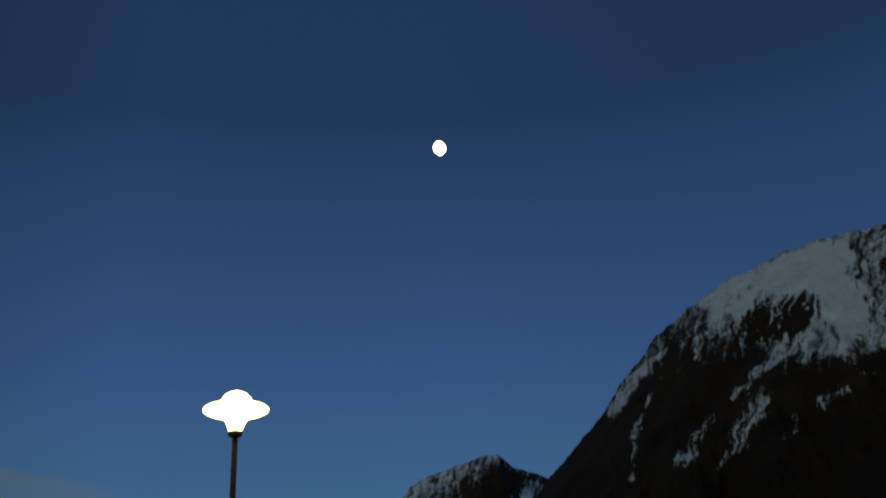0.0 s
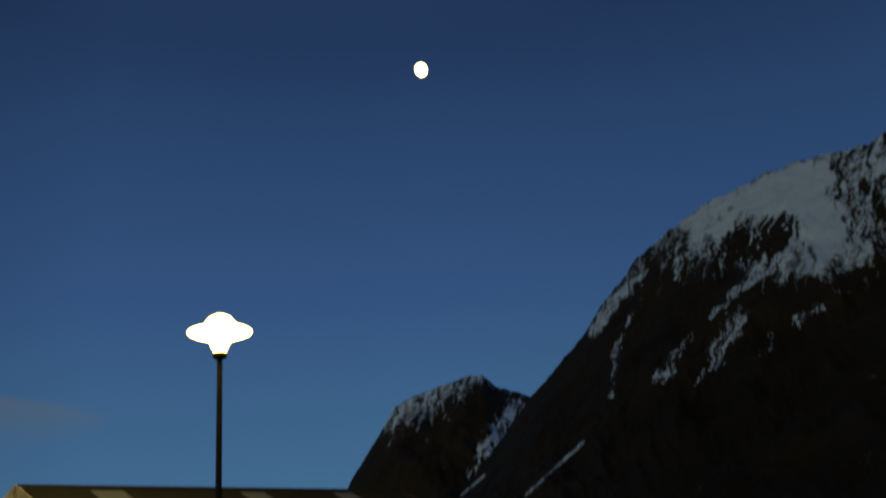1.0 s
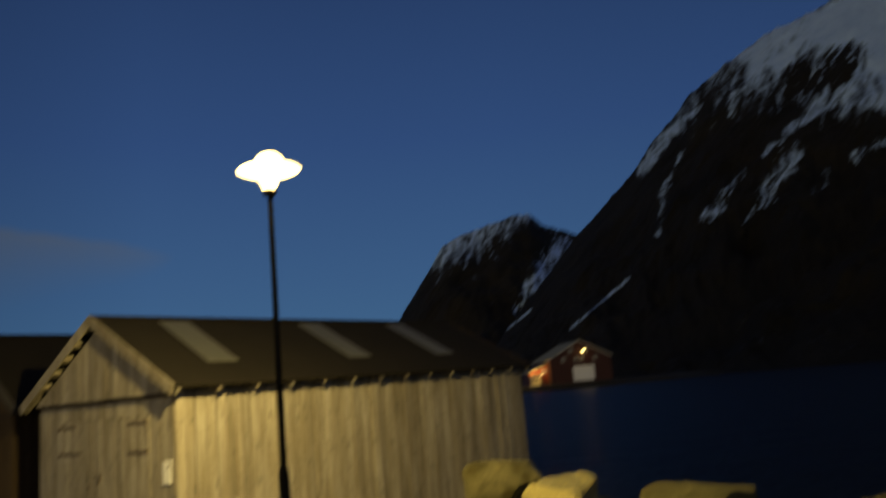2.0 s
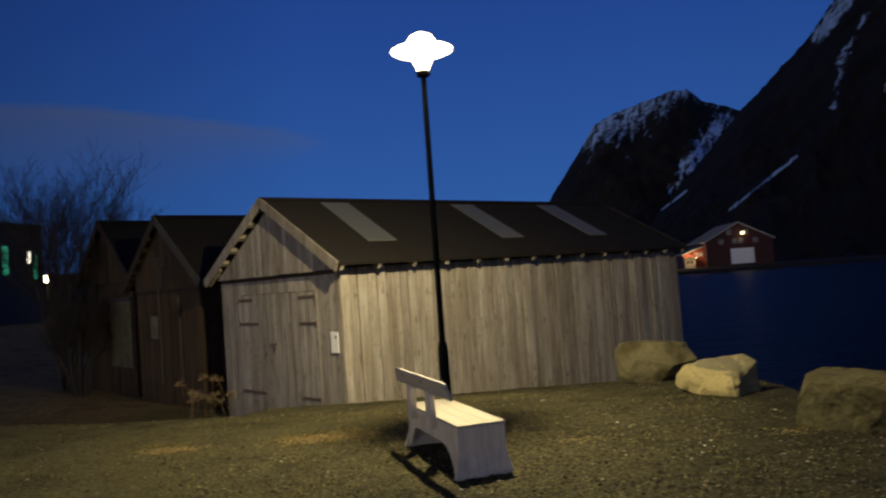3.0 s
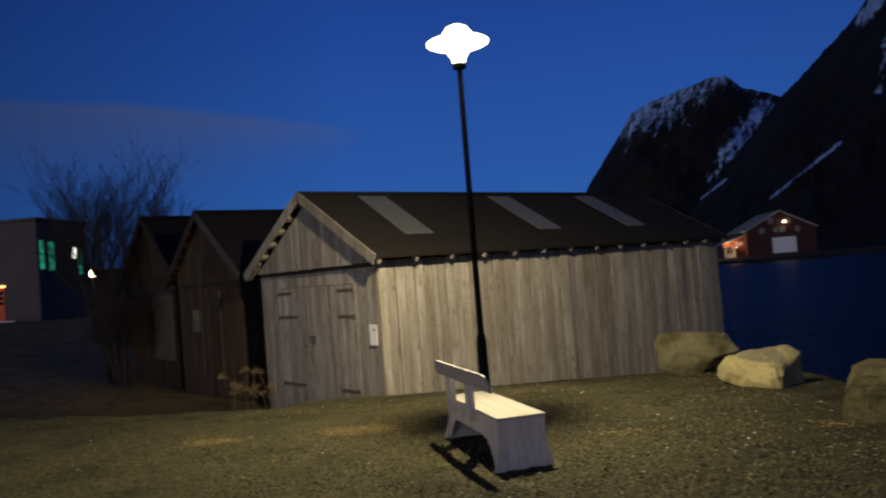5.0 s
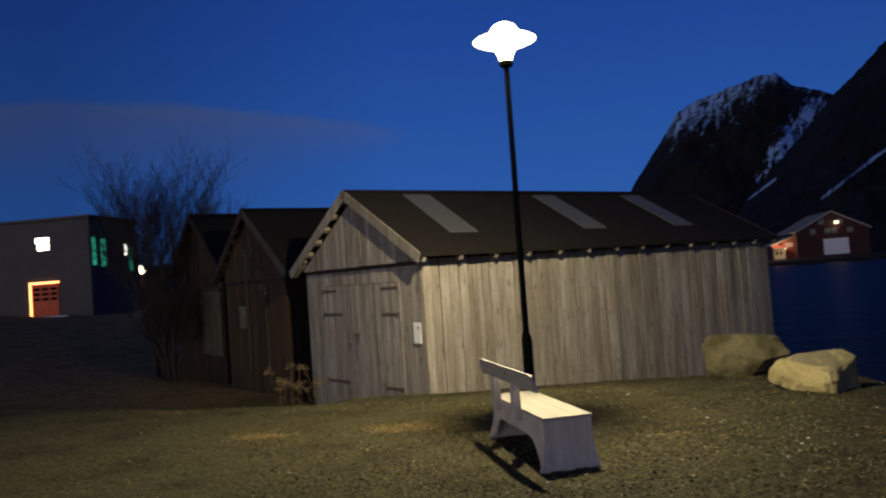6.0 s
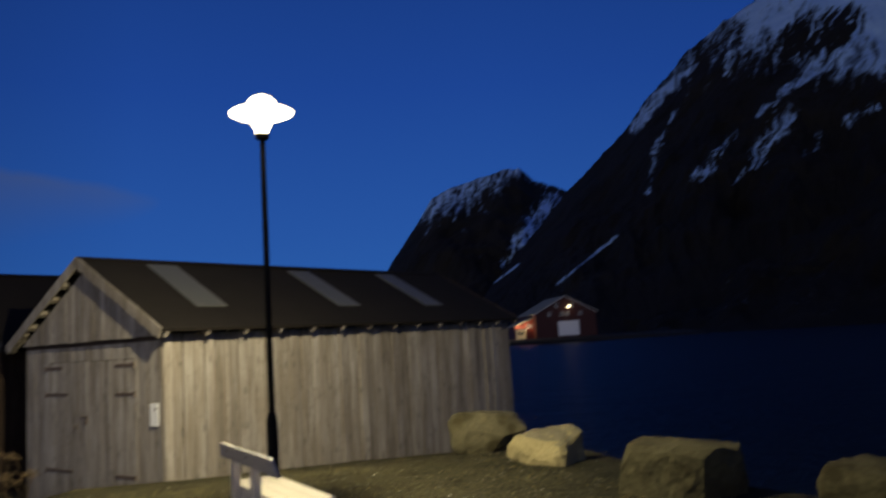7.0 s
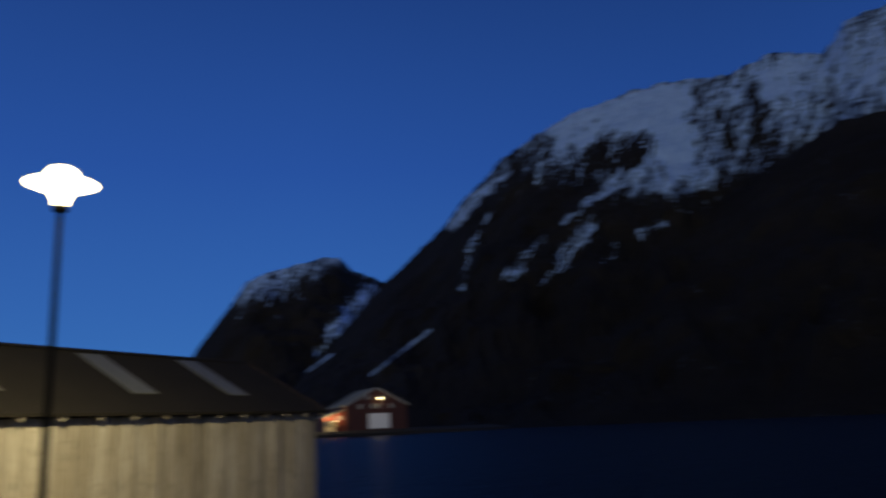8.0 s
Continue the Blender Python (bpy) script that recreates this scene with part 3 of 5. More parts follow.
    # thin, broken snow in the gullies below
    g = max(capsule(a, e, 30.5, 14.6, 29.2, 12.9, 0.14, 0.30), capsule(a, e, 29.2, 12.9, 28.2, 9.4, 0.34, 0.16),
            capsule(a, e, 37.6, 13.2, 35.4, 10.9, 0.9, 0.7), capsule(a, e, 35.8, 10.9, 33.9, 9.3, 0.6, 0.2),
            capsule(a, e, 34.3, 12.8, 31.8, 10.0, 0.3, 0.6), capsule(a, e, 34.9, 19.4, 33.9, 16.6, 0.35, 0.25), capsule(a, e, 36.0, 19.3, 35.0, 17.0, 0.35, 0.25),
            capsule(a, e, 39.6, 11.6, 38.6, 10.6, 0.35, 0.2), capsule(a, e, 43.0, 13.0, 41.0, 12.4, 0.5, 0.3))
    if g > 0:
        m = max(m, -0.12 + 0.50 * min(1.0, g * 1.3) + 1.35 * bare_ribs(a * 2.2, e * 2.2, 28))
    thin = max(capsule(az, el, 25.8, 6.5, 21.3, 3.4, 0.15, 0.10), capsule(az, el, 18.7, 5.0, 16.7, 3.7, 0.10, 0.06))
    if thin > 0:
        m = max(m, 0.02 + 0.68 * min(1.0, thin * 1.8) + 0.9 * fine)
    return min(1.3, max(-0.2, m))


def snow_dome(az, el):
    a = az + 0.25 * noise.noise((az * 2, el * 2, 4))
    e = el + 0.25 * noise.noise((az * 2 + 50, el * 2, 4))
    line = float(np.interp(az, (8, 12, 15, 18.0, 19.5, 24), (9.2, 8.6, 9.4, 10.9, 11.6, 9.6)))
    m = max(-0.5, min(0.6, 0.25 + (e - line) / 2.2)) + 0.9 * bare_ribs(a * 1.3, e * 1.3, 12)
    g = max(capsule(a, e, 23.2, 9.8, 20.7, 8.0, 0.95, 0.7), capsule(a, e, 20.7, 8.0, 17.6, 5.4, 0.6, 0.25), capsule(a, e, 21.4, 9.8, 20.8, 8.4, 0.3, 0.2))
    if g > 0:
        m = max(m, -0.16 + 0.62 * min(1.0, g * 1.4) + 1.3 * bare_ribs(a * 1.7, e * 1.7, 18))
    bowl = max(capsule(a, e, 23.6, 9.7, 21.6, 8.5, 1.25, 0.95), capsule(a, e, 21.5, 9.3, 19.9, 7.9, 1.05, 0.95), capsule(a, e, 19.9, 7.9, 18.2, 6.1, 0.85, 0.45), 0.7 * capsule(a, e, 19.6, 6.9, 17.6, 5.2, 0.6, 0.35))
    if bowl > 0:
        m = max(m, -0.12 + 0.64 * min(1.0, bowl * 1.6) + 1.2 * bare_ribs(a * 1.7, e * 1.7, 18))
    return min(1.3, max(-0.2, m))


build_mountain("mountain_dome", "distant rounded rock peak with thin snow on its crown", [
    (4, -0.6), (6.9, 0.3), (9.3, 5.3), (10.5, 7.0), (11.6, 8.5), (12.7, 10.1), (14.0, 10.8), (16.1, 11.3), (17.9, 11.85), (19.2, 11.85),
    (20.2, 10.95), (22.5, 10.0), (26, 8), (34, 3)], 1100, 1900, 4, 34, 300, 130, snow_dome, 34, 21)
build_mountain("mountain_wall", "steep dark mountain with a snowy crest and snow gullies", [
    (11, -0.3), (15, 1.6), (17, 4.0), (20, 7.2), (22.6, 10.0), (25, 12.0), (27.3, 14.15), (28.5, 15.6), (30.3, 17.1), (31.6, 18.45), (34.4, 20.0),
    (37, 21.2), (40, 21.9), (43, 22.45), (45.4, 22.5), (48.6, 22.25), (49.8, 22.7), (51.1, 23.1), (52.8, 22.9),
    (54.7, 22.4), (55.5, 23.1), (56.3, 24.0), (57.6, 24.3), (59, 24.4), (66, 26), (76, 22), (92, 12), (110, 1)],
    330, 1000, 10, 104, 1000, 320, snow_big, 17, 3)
build_mountain("mountain_spur", "dark wooded spur in front of the mountain", [
    (25, 0.2), (29, 3.0), (33.6, 7.0), (39, 10.6), (43, 12.7), (46.4, 13.7), (49.2, 15.3), (52.6, 16.9), (55.3, 18.0), (58, 18.1), (66, 20), (80, 15), (100, 6), (118, 0)],
    260, 620, 24, 119, 300, 120, None, 12, 31)


build_mountain("hillside", "low dark wooded hillside beyond the building", [
    (-75, 0.5), (-60, 2.2), (-44, 3.0), (-34, 2.6), (-27, 2.35), (-20, 2.1), (-12, 1.6), (-2, 0.8), (4, -0.2)], 100, 170, -75, 4, 160, 30, None, 5, 51)


def build_moon():
    bm = bmesh.new()
    bmesh.ops.create_icosphere(bm, subdivisions=4, radius=1.0)
    bmesh.ops.scale(bm, vec=(0.86, 1, 1), verts=bm.verts)
    bmesh.ops.transform(bm, matrix=pose(0, 0, 0, 0, -25, 0), verts=bm.verts)
    me = bpy.data.meshes.new("moon")
    bm.to_mesh(me)
    bm.free()
    me.materials.append(moon_face)
    me.polygons.foreach_set("use_smooth", [True] * len(me.polygons))
    ob = new("moon", me)
    az, el, d = radians(17.0), radians(33.95), 4300
    ob.location = (d * math.sin(az) * math.cos(el), d * math.cos(az) * math.cos(el), EYE + d * math.sin(el))
    ob.scale = (37, 37, 37)
    tagged(ob, "bright nearly full moon in a dusk sky", "moon")


build_moon()


# ---- boathouses ----
def board(name, parent, mat, x0, x1, y0, y1, z0, z1a, z1b=None, rng=random):
    """One upright board, with its faces a little out of true; its top may slope from z1a to z1b."""
    z1b = z1a if z1b is None else z1b
    jx = rng.uniform(-0.0025, 0.0025)
    cup = rng.uniform(-0.006, 0.006)
    along_x = abs(x1 - x0) > abs(y1 - y0)
    tops = {(0, 0): z1a, (1, 0): z1b if along_x else z1a, (0, 1): z1a if along_x else z1b, (1, 1): z1b}
    vs = []
    for i, x in enumerate((x0, x1)):
        for j, y in enumerate((y0, y1)):
            for k in (0, 1):
                turn = cup * (i - 0.5 if along_x else j - 0.5) * (1.0 if k else 0.6)
                vs.append((x + (jx + turn if not along_x else 0), y + (jx + turn if along_x else 0), tops[(i, j)] if k else z0))
    fs = [(0, 1, 3, 2), (4, 6, 7, 5), (0, 4, 5, 1), (2, 3, 7, 6), (0, 2, 6, 4), (1, 5, 7, 3)]
    return part(name, mesh_of(name, vs, fs), mat, parent)


def widths(total, lo, hi, rng):
    out, x = [], 0.0
    while x < total - 1e-6:
        w = min(rng.uniform(lo, hi), total - x)
        if total - x - w < lo * 0.6:
            w = total - x
        out.append((x, x + w))
        x += w
    return out


def roof_slab(W, L, e, o, ob_, He, Hr, thick, side):
    """One roof slope as a slab; side 0 falls towards y = 0."""
    ya, yb = (-e, W / 2) if side == 0 else (W + e, W / 2)
    bm = bmesh.new()
    n = 24
    rows = []
    for i in range(n + 1):
        x = -o + (L + o + ob_) * i / n
        sag = -0.018 * math.sin(math.pi * i / n) + 0.006 * noise.noise((x, side, 3))
        rows.append([bm.verts.new((x, ya, He + 0.4 * sag)), bm.verts.new((x, yb, Hr + sag)),
                     bm.verts.new((x, yb, Hr + sag - thick)), bm.verts.new((x, ya, He + 0.4 * sag - thick))])
    for a, b in zip(rows, rows[1:]):
        for k in range(4):
            bm.faces.new((a[k], b[k], b[(k + 1) % 4], a[(k + 1) % 4]))
    bm.faces.new(rows[0])
    bm.faces.new(rows[-1][::-1])
    return bm


def boathouse(at, label, W, L, e, o, ob_, Ht, He, Hr, wall_mat, trim_mat, low, seed, lights=(), detail=True):
    rng = random.Random(seed)
    shed = thing("boathouse", pose(at[0], at[1], 0, 0, 0, SHED_TURN), label, "boathouse", "boathouses by the shore")
    top = lambda y: He - 0.10 + (Hr - He) * (min(y, W - y) + e) / (W / 2 + e)
    # inner shells, then boards in front of them
    side = part("side_wall", boxed(0.0, L, 0.0, 0.06, low, Ht - 0.02), dark_board, shed)
    for x0, x1 in widths(L, 0.11, 0.21, rng):
        t = rng.choice((0.016, 0.018, 0.022, 0.026, 0.042, 0.048))
        board("board", side, wall_mat if detail else dark_board, x0 + 0.003, x1 - rng.choice((0.006, 0.010, 0.016, 0.022)), -t, -0.001, low + rng.uniform(-0.03, 0.03), Ht + 0.03, rng=rng)
    part("side_wall", boxed(0.0, L, W - 0.06, W, low, Ht - 0.02), dark_board, shed)
    outline = [(0.06, low), (W - 0.06, low), (W - 0.06, Ht - 0.03), (W / 2, top(W / 2) - 0.06), (0.06, Ht - 0.03)]
    part("gable_wall", prism(outline, "x", L - 0.06, L), wall_mat, shed)
    front = part("gable_wall", prism(outline, "x", 0.0, 0.06), dark_board, shed)
    lo_door, hi_door, door_top = 0.70, W - 0.74, 1.58
    for y0, y1 in widths(W, 0.12, 0.20, rng):
        t = rng.uniform(0.018, 0.024)
        mid = (y0 + y1) / 2
        z0 = door_top + 0.004 if detail and lo_door < mid < hi_door else low
        board("board", front, wall_mat, -t, -0.001, y0 + 0.003, y1 - 0.003, z0, Ht + 0.005, rng=rng)
    for y0, y1 in widths(W - 0.1, 0.13, 0.21, rng):
        y0, y1 = y0 + 0.05, y1 + 0.05
        proud = 0.098 if detail else 0.058
        if y0 < W / 2 < y1:
            y1 = W / 2 if W / 2 - y0 > y1 - W / 2 else y1
            y0 = y0 if y1 == W / 2 else W / 2
        gap = 0.17 if detail and y0 >= W / 2 - 0.3 else 0.0
        board("board", front, wall_mat, -proud - rng.uniform(0, 0.006), -0.035, y0 + 0.003, y1 - 0.003, Ht + 0.005 + rng.uniform(0, 0.012), top(y0) - gap, top(y1) - gap, rng=rng)
    part("tie_beam", boxed(-0.035, 0.0, 0.02, W - 0.02, Ht - 0.06, Ht + 0.03), dark_board, shed)
    if detail:
        mid = 2.30
        for n, (a, b) in enumerate(((lo_door, mid), (mid, hi_door))):
            door = part("door", boxed(-0.006, -0.001, a + 0.004, b - 0.004, low, door_top), dark_board, shed, "weathered grey plank door with iron hinges, shut")
            for y0, y1 in widths(b - a, 0.11, 0.18, rng):
                board("board", door, wall_mat, -0.026, -0.0065, a + y0 + 0.003, a + y1 - 0.003, low, door_top - rng.uniform(0, 0.01), rng=rng)
            edge, sgn = (a + 0.06, 1) if n == 0 else (b - 0.06, -1)
            for z, length in ((1.48, 0.55), (1.015, 0.75 if n else 0.55), (-0.30, 0.89 if n else 0.58)):
                y2 = edge + sgn * length
                h = part("hinge", boxed(-0.038, -0.027, min(edge, y2), max(edge, y2), z - 0.027, z + 0.027, 0.004), iron, door, "rusty strap hinge")
                part("hinge_pin", turned([(0.014, -0.05), (0.016, 0.0), (0.014, 0.05)], 8), iron, h).location = (-0.034, edge - sgn * 0.015, z)
        bolt = part("bolt", boxed(-0.049, -0.027, mid - 0.12, mid + 0.10, 0.62, 0.65, 0.004), iron, shed)
        part("padlock", boxed(-0.059, -0.030, mid - 0.10, mid - 0.04, 0.52, 0.61, 0.006), iron, bolt)
        part("knob", boxed(-0.054, -0.027, mid + 0.26, mid + 0.30, 0.42, 0.50, 0.006), iron, shed)
        part("corner_board", boxed(-0.034, -0.027, -0.026, 0.10, low, Ht), trim_mat, shed)
    # roof
    e0, He0 = e, He
    for s in (0, 1):
        e, He = (e0, He0) if s == 0 or not detail else (e0 + 0.12, He0 - 0.12 * (Hr - He0) / (W / 2 + e0))
        slope = part("roof", roof_slab(W, L, e, o, ob_, He, Hr, 0.05, s), felt, shed, "dark brown roofing felt")
        dy = (W / 2 + e)
        ang = math.atan2(Hr - He, dy)
        for a in (lights if s == 0 else ()):
            ridges = []
            bm = bmesh.new()
            n, w, y0, y1 = 12, 0.63, 0.40, 2.02
            zf = lambda y, x: He + (Hr - He) * (y + e) / dy + 0.012 - 0.018 * math.sin(math.pi * (x + o) / (L + o + ob_)) * (y + e) / dy
            for i in range(n + 1):
                x = a + w * i / n
                h = 0.004 * math.cos(i * math.pi)
                ridges.append([bm.verts.new((x, y0, zf(y0, x) + h)), bm.verts.new((x + 0.08, y1, zf(y1, x) + h)),
                               bm.verts.new((x + 0.08, y1, zf(y1, x) - 0.02)), bm.verts.new((x, y0, zf(y0, x) - 0.02))])
            for p, q in zip(ridges, ridges[1:]):
                for k in range(4):
                    bm.faces.new((p[k], q[k], q[(k + 1) % 4], p[(k + 1) % 4]))
            bm.faces.new(ridges[0])
            bm.faces.new(ridges[-1][::-1])
            part("skylight", bm, roof_sheet, slope, "dirty translucent corrugated roof light")
        edge_mat = trim_mat if detail or s == 0 else dark_board
        yo, sg = (-e, 1) if s == 0 else (W + e, -1)
        m = Matrix.Translation((0, yo, He)) @ Matrix.Rotation(sg * ang, 4, "X")
        length = math.hypot(dy, Hr - He)
        for x in ((-o - 0.028, -o + 0.0), (L + ob_, L + ob_ + 0.026)):
            bm = bmesh.new()
            box(bm, x[0], x[1], 0 if sg > 0 else -length, length if sg > 0 else 0, -0.165, 0.012, m)
            part("bargeboard", bm, edge_mat if x[0] < 0 else dark_board, shed, "pale grey bargeboard" if x[0] < 0 else "dark bargeboard")
        # rafter tails under the eaves
        x = -0.10
        while x < L + 0.1:
            bm = bmesh.new()
            cut = 0.62
            box(bm, x - 0.03, x + 0.03, -0.012 if sg > 0 else -cut, cut if sg > 0 else 0.012, -0.145, -0.052, m)
            part("rafter_tail", bm, edge_mat, shed)
            x += 0.763
        # battens that show under the overhang in front
        k = 0.35
        while k < length - 0.2:
            bm = bmesh.new()
            box(bm, -o + 0.001, 0.0, sg * k - 0.05, sg * k + 0.05, -0.135, -0.051, m)
            part("batten_end", bm, edge_mat, shed)
            k += 0.47
    ridge = prism([(W / 2 - 0.13, Hr - 0.055), (W / 2, Hr + 0.015), (W / 2 + 0.13, Hr - 0.055)], "x", -o - 0.01, L + ob_)
    part("ridge_cap", ridge, felt, shed)
    return shed


boathouse(SHED_AT, "weathered grey plank boathouse with a dark felt roof", 4.40, 9.84, 0.30, 0.19, 0.05,
          1.90, 2.01, 3.37, grey_board, trim_board, -1.7, 5, lights=(0.93, 4.29, 7.09))


def shed_point(a, b):
    return (SHED_AT[0] + a * CU - b * SU, SHED_AT[1] + a * SU + b * CU)


tarred_shed = boathouse(shed_point(0.18, 5.94), "dark tarred boathouse with an old roof", 3.91, 9.4, 0.54, 0.20, 0.1, 1.84, 1.96, 3.66,
          tar_board, old_trim, -1.7, 6, detail=False)
boathouse(shed_point(0.54, 11.16), "dark tarred boathouse at the end of the row", 3.96, 8.6, 0.48, 0.24, 0.1, 2.2, 2.32, 4.07,
          tar_board, dark_board, -1.7, 7, detail=False)


# the notice by the corner of the grey shed
plate = thing("notice_plate", pose(*SHED_AT, 0, 0, 0, SHED_TURN), "small white notice plate screwed to the plank wall", "sign")
part("plate", boxed(-0.048, -0.036, 0.07, 0.30, 0.52, 0.87, 0.003), white_paint, plate)
part("mark", boxed(-0.052, -0.0485, 0.12, 0.16, 0.76, 0.81), iron, plate, "small red-brown mark")

plate2 = thing("notice_plate", pose(*shed_point(0.18, 5.94), 0, 0, 0, SHED_TURN), "pale board fixed to the dark shed wall", "board")
part("plate", boxed(-0.06, -0.04, 2.45, 2.92, 0.66, 1.22, 0.003), pale_panel, plate2)
part("batten", boxed(-0.085, -0.062, 2.26, 2.305, -0.45, 2.58), old_trim, tarred_shed, "pale upright batten")
part("batten", boxed(-0.085, -0.062, 1.05, 1.085, -0.3, 1.68), old_trim, tarred_shed, "pale upright batten")
part("lintel", boxed(-0.085, -0.062, 1.62, 2.36, 2.585, 2.64), old_trim, tarred_shed, "pale lintel board")
loft = part("hatch", boxed(-0.078, -0.062, 1.74, 2.12, 1.90, 2.42, 0.004), dark_board, tarred_shed, "narrow loft hatch")
part("hatch_frame", boxed(-0.09, -0.079, 2.06, 2.12, 1.90, 2.42), old_trim, loft)
plate3 = thing("shed_door", pose(*shed_point(0.54, 11.16), 0, 0, 0, SHED_TURN), "pale wooden door of the end boathouse", "door")
leaf = part("leaf", boxed(-0.07, -0.04, 0.12, 1.88, -0.2, 1.66, 0.004), pale_panel, plate3)
for y in (0.55, 0.98, 1.42):
    part("groove_batten", boxed(-0.078, -0.071, y, y + 0.04, -0.2, 1.66), pale_panel, leaf)
part("lintel", boxed(-0.09, -0.04, 0.06, 1.94, 1.664, 1.76, 0.004), old_trim, plate3, "weathered lintel")


# ---- street lamp ----
def street_lamp():
    z = ground_z(*LAMP_AT)
    lamp = thing("street_lamp", pose(LAMP_AT[0], LAMP_AT[1], z), "lit street lamp, opal saucer head on a black post", "lamp")
    part("base_sleeve", turned([(0.068, -0.3), (0.068, 0.02), (0.061, 0.03), (0.059, 0.86), (0.057, 0.90), (0.037, 0.98)], 24), black_steel, lamp, smooth=False)
    part("hatch", boxed(-0.027, 0.027, -0.064, -0.055, 0.36, 0.62, 0.003), black_steel, lamp)
    top = LAMP_TOP - z
    part("pole", turned([(0.036, 0.95), (0.034, 2.2), (0.0295, top)], 20), black_steel, lamp, smooth=True)
    part("collar", turned([(0.032, top - 0.05), (0.076, top - 0.025), (0.079, top + 0.012), (0.076, top + 0.025)], 24), black_steel, lamp)
    h = top + 0.025
    k = 0.87
    cone = part("glass_cone", turned([(r * k, h + q * k) for r, q in ((0.080, 0), (0.095, 0.06), (0.14, 0.15), (0.21, 0.215))], 32), lamp_glass, lamp, "lit frosted glass cone", True)
    disc = part("saucer", turned([(r * k, h + q * k) for r, q in ((0.212, 0.217), (0.34, 0.235), (0.405, 0.265), (0.41, 0.28), (0.38, 0.30), (0.26, 0.335), (0.20, 0.345))], 40), lamp_glass, lamp, "glowing opal saucer", True)
    dome = part("dome", turned([(r * k, h + q * k) for r, q in ((0.20, 0.347), (0.19, 0.41), (0.14, 0.475), (0.07, 0.51), (0.01, 0.52))], 32), lamp_glass, lamp, "lit opal dome", True)
    for o in (cone, disc, dome):
        o.visible_shadow = False


street_lamp()


# ---- bench ----
def bench():
    m = pose(0.365, 6.585, -0.02, 0, 0, 106.6)
    b = thing("park_bench", m, "greyed wooden park bench with arched side panels, on gravel", "bench")
    L, H, w = 1.466, 0.396, 0.207
    arch = [(-0.05, -0.03), (-0.035, 0.04), (-0.012, 0.12), (0.0, 0.20), (0.0, H), (L, H), (L, 0.20), (L + 0.03, 0.12), (L + 0.09, 0.04), (L + 0.16, -0.03),
            (L + 0.115, -0.03), (L + 0.0, 0.03), (L - 0.08, 0.11), (L - 0.15, 0.19), (L - 0.25, 0.225), (0.42, 0.225), (0.29, 0.20), (0.20, 0.14), (0.13, 0.05), (0.09, -0.03)]
    for y in (-w, w - 0.022):
        part("side_panel", prism(arch, "y", y, y + 0.022), bench_upright, b)
    end = [(-w - 0.07, -0.03), (-w - 0.04, 0.04), (-w - 0.015, 0.13), (-w - 0.002, 0.22), (-w - 0.002, H), (w + 0.002, H), (w + 0.002, 0.22), (w + 0.015, 0.13), (w + 0.04, 0.04), (w + 0.07, -0.03)]
    for lean, x in ((-1, 0.0), (1, L)):
        bm = prism(end, "x", x - 0.024 if lean < 0 else x, x if lean < 0 else x + 0.024)
        for v in bm.verts:
            v.co.x += lean * 0.03 * smooth(0.2, 0.0, v.co.z)
        part("end_panel", bm, bench_upright, b)
    for k in range(3):
        y0 = -w - 0.012 + k * 0.142
        part("seat_plank", boxed(-0.03, L + 0.03, y0 + 0.001, y0 + 0.1405, H + 0.001, H + 0.026, 0.002), seat_wood, b, "pale worn seat plank")
    for x in (0.60, 1.22):
        part("post", prism([(x - 0.065, 0.32), (x + 0.065, 0.32), (x + 0.045, 0.72), (x - 0.045, 0.72)], "y", w + 0.002, w + 0.060), bench_upright, b)
    # the back board leans a little outwards
    bm = prism([(-0.07, 0.79), (-0.10, 0.78), (-0.17, 0.675), (-0.155, 0.65), (L + 0.05, 0.65), (L + 0.065, 0.675), (L, 0.78), (L - 0.03, 0.79)], "y", w + 0.061, w + 0.084)
    for v in bm.verts:
        v.co.y += 0.22 * (v.co.z - 0.65)
    back = part("backrest", bm, bench_wood, b)
    for x in (0.60, 1.22):
        part("bolt", turned([(0.012, 0), (0.01, 0.006)], 8), iron, back).matrix_basis = Matrix.Translation((x, w + 0.1035, 0.735)) @ Matrix.Rotation(-math.pi / 2 - 0.22, 4, "X")


bench()


